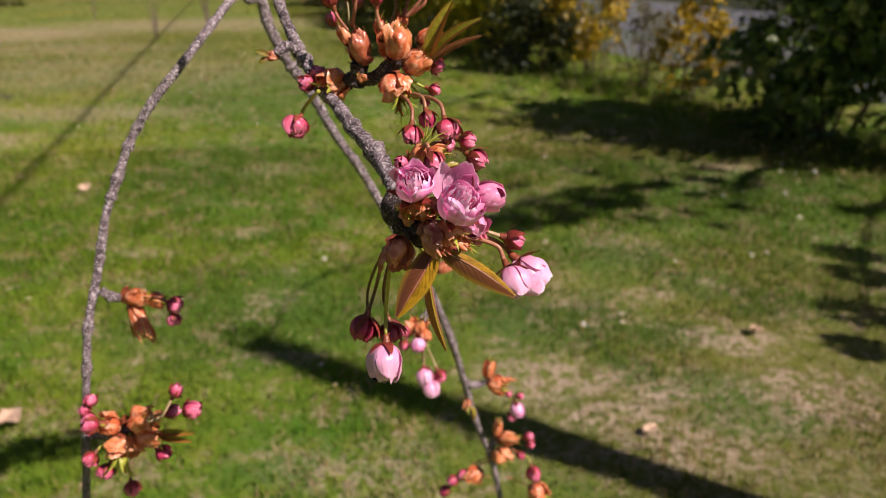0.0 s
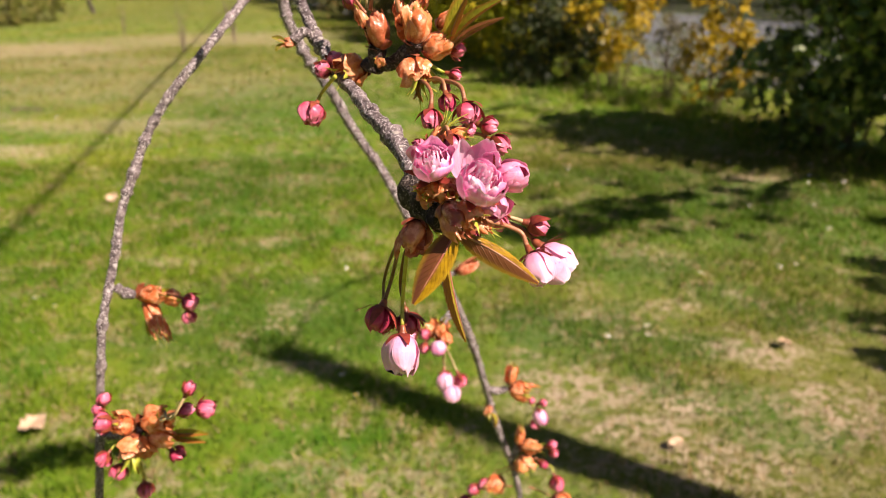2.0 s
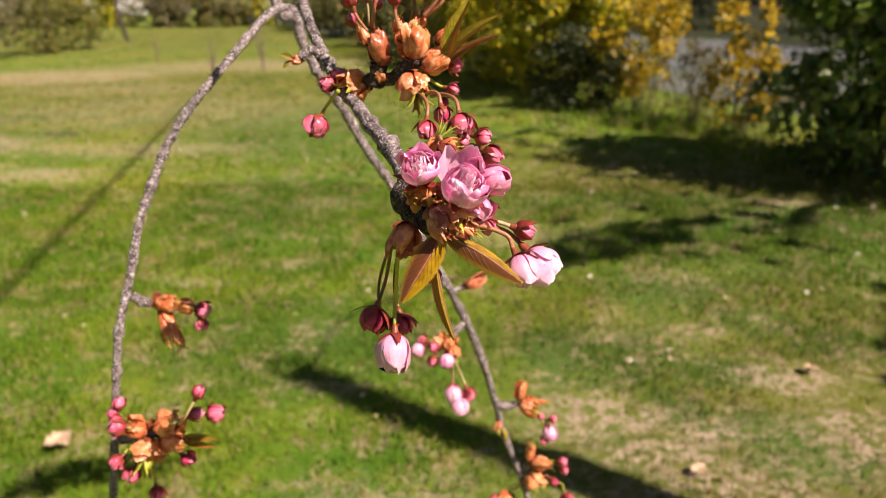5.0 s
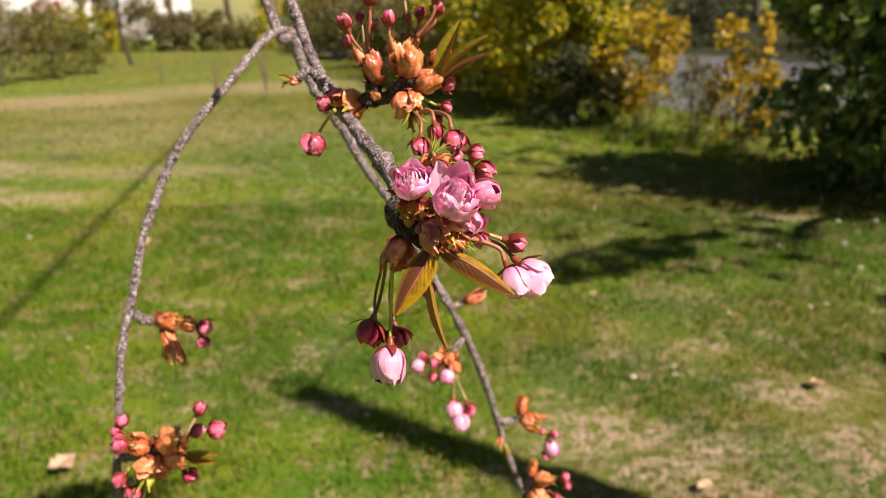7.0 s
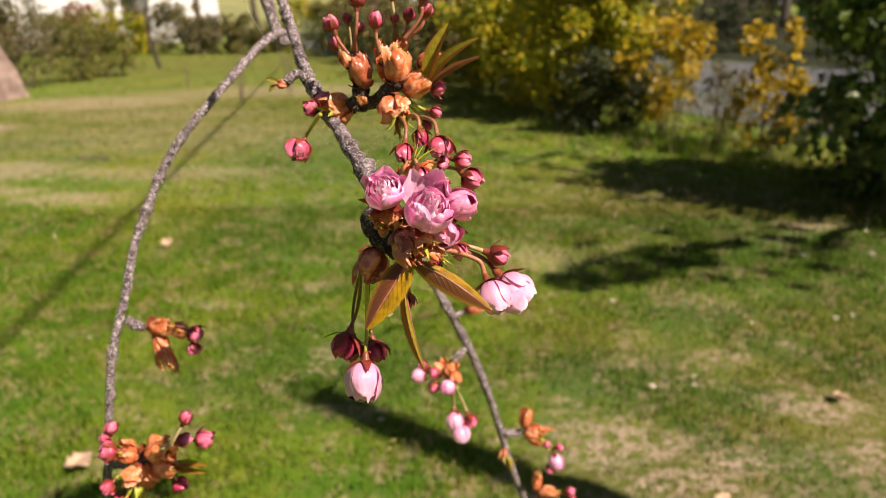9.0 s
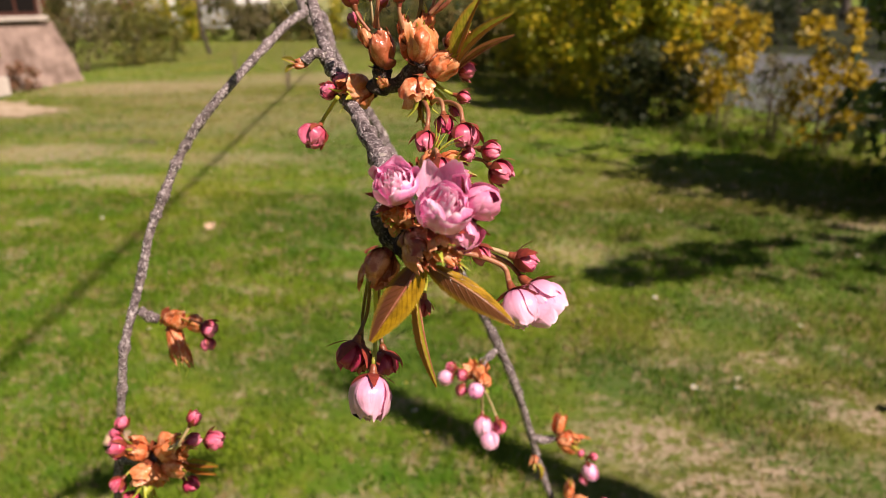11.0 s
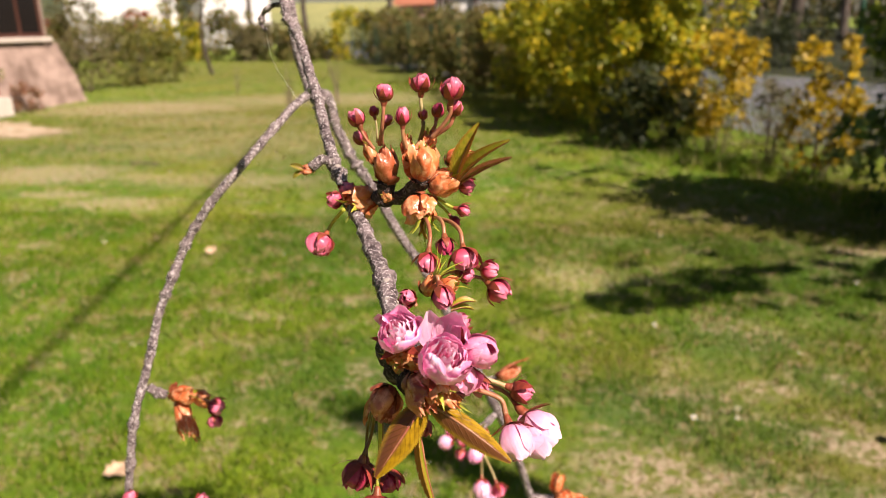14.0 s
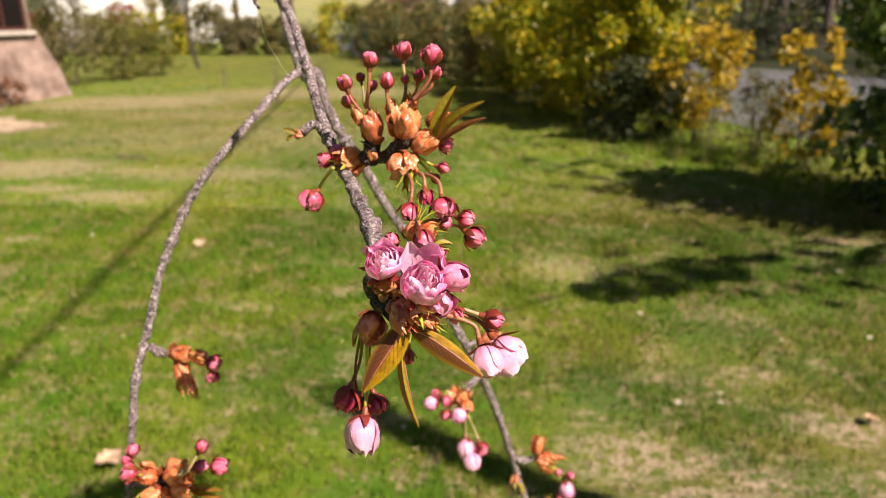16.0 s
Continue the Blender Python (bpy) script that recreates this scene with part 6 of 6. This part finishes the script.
rnd = random.Random(21)
first = daisy((1.52, 3.41, 0), 0.95, 0.3)
spots = [(1.60, 3.44), (1.68, 3.50), (2.27, 4.83), (2.05, 4.95), (2.35, 5.0), (2.0, 5.35), (2.55, 4.6), (-1.81, 4.53), (-0.9, 3.1), (-0.6, 3.4)]
for _ in range(70):
    spots.append((rnd.uniform(-6.5, -2.5), rnd.uniform(6.0, 11.0)))
for _ in range(40):
    y = 2.2 + 8 * rnd.random()
    spots.append((-0.12 * y + rnd.uniform(-0.62, 0.62) * y, y))
for _ in range(14):
    spots.append((rnd.uniform(1.6, 2.9), rnd.uniform(3.2, 5.6)))
for x, y in spots:
    copy_thing(first, pose(x, y, 0, 15 + rnd.uniform(-15, 15), rnd.uniform(-15, 15), rnd.uniform(0, 360)) @ Matrix.Scale(1.0, 4))


def dead_leaf(place, size, spin, seed):
    """A curled, lobed dry leaf lying on the grass."""
    rows, cols = 13, 9
    verts = []
    for i in range(rows):
        s = i / (rows - 1)
        half = 0.42 * math.sin(math.pi * min(1, s * 0.96 + 0.02)) ** 0.6 * (1 + 0.22 * math.sin(s * 19 + seed))
        for k in range(cols):
            u = 2 * k / (cols - 1) - 1
            z = 0.16 * u * u + 0.10 * math.sin(s * 5 + seed) + 0.08 * noise.noise((u * 2, s * 3, seed))
            verts.append((u * half * size, (s - 0.5) * size, (z + 0.25) * size))
    faces = [(i * cols + k, i * cols + k + 1, (i + 1) * cols + k + 1, (i + 1) * cols + k) for i in range(rows - 1) for k in range(cols - 1)]
    ob = part("fallen_leaf", surface_mesh("fallen_leaf", verts, faces), DEAD_LEAF)
    ob.location, ob.rotation_euler = place, (radians(8), radians(-6), spin)
    solid = ob.modifiers.new("thickness", "SOLIDIFY")
    solid.thickness = 0.0008
    return tagged(ob, "dry pale brown fallen leaf on the grass", "leaf", "fallen leaves")


dead_leaf((-1.43, 2.08, 0.012), 0.095, 1.1, 1.0)
dead_leaf((-2.32, 4.56, 0.012), 0.08, 0.4, 4.0)
dead_leaf((0.66, 2.02, 0.010), 0.05, 2.0, 7.0)
dead_leaf((1.25, 2.66, 0.010), 0.06, 2.9, 9.0)
line = spline([(-4.9, 7.72, 0.03), (-4.75, 7.74, 0.035), (-4.55, 7.72, 0.03)], 5)
tagged(part("fallen_stick", surface_mesh("fallen_stick", *tube(line, lambda s: 0.012, 7, 0.2, 20)), STEM_BARK), "short dry stick lying on the lawn", "stick")
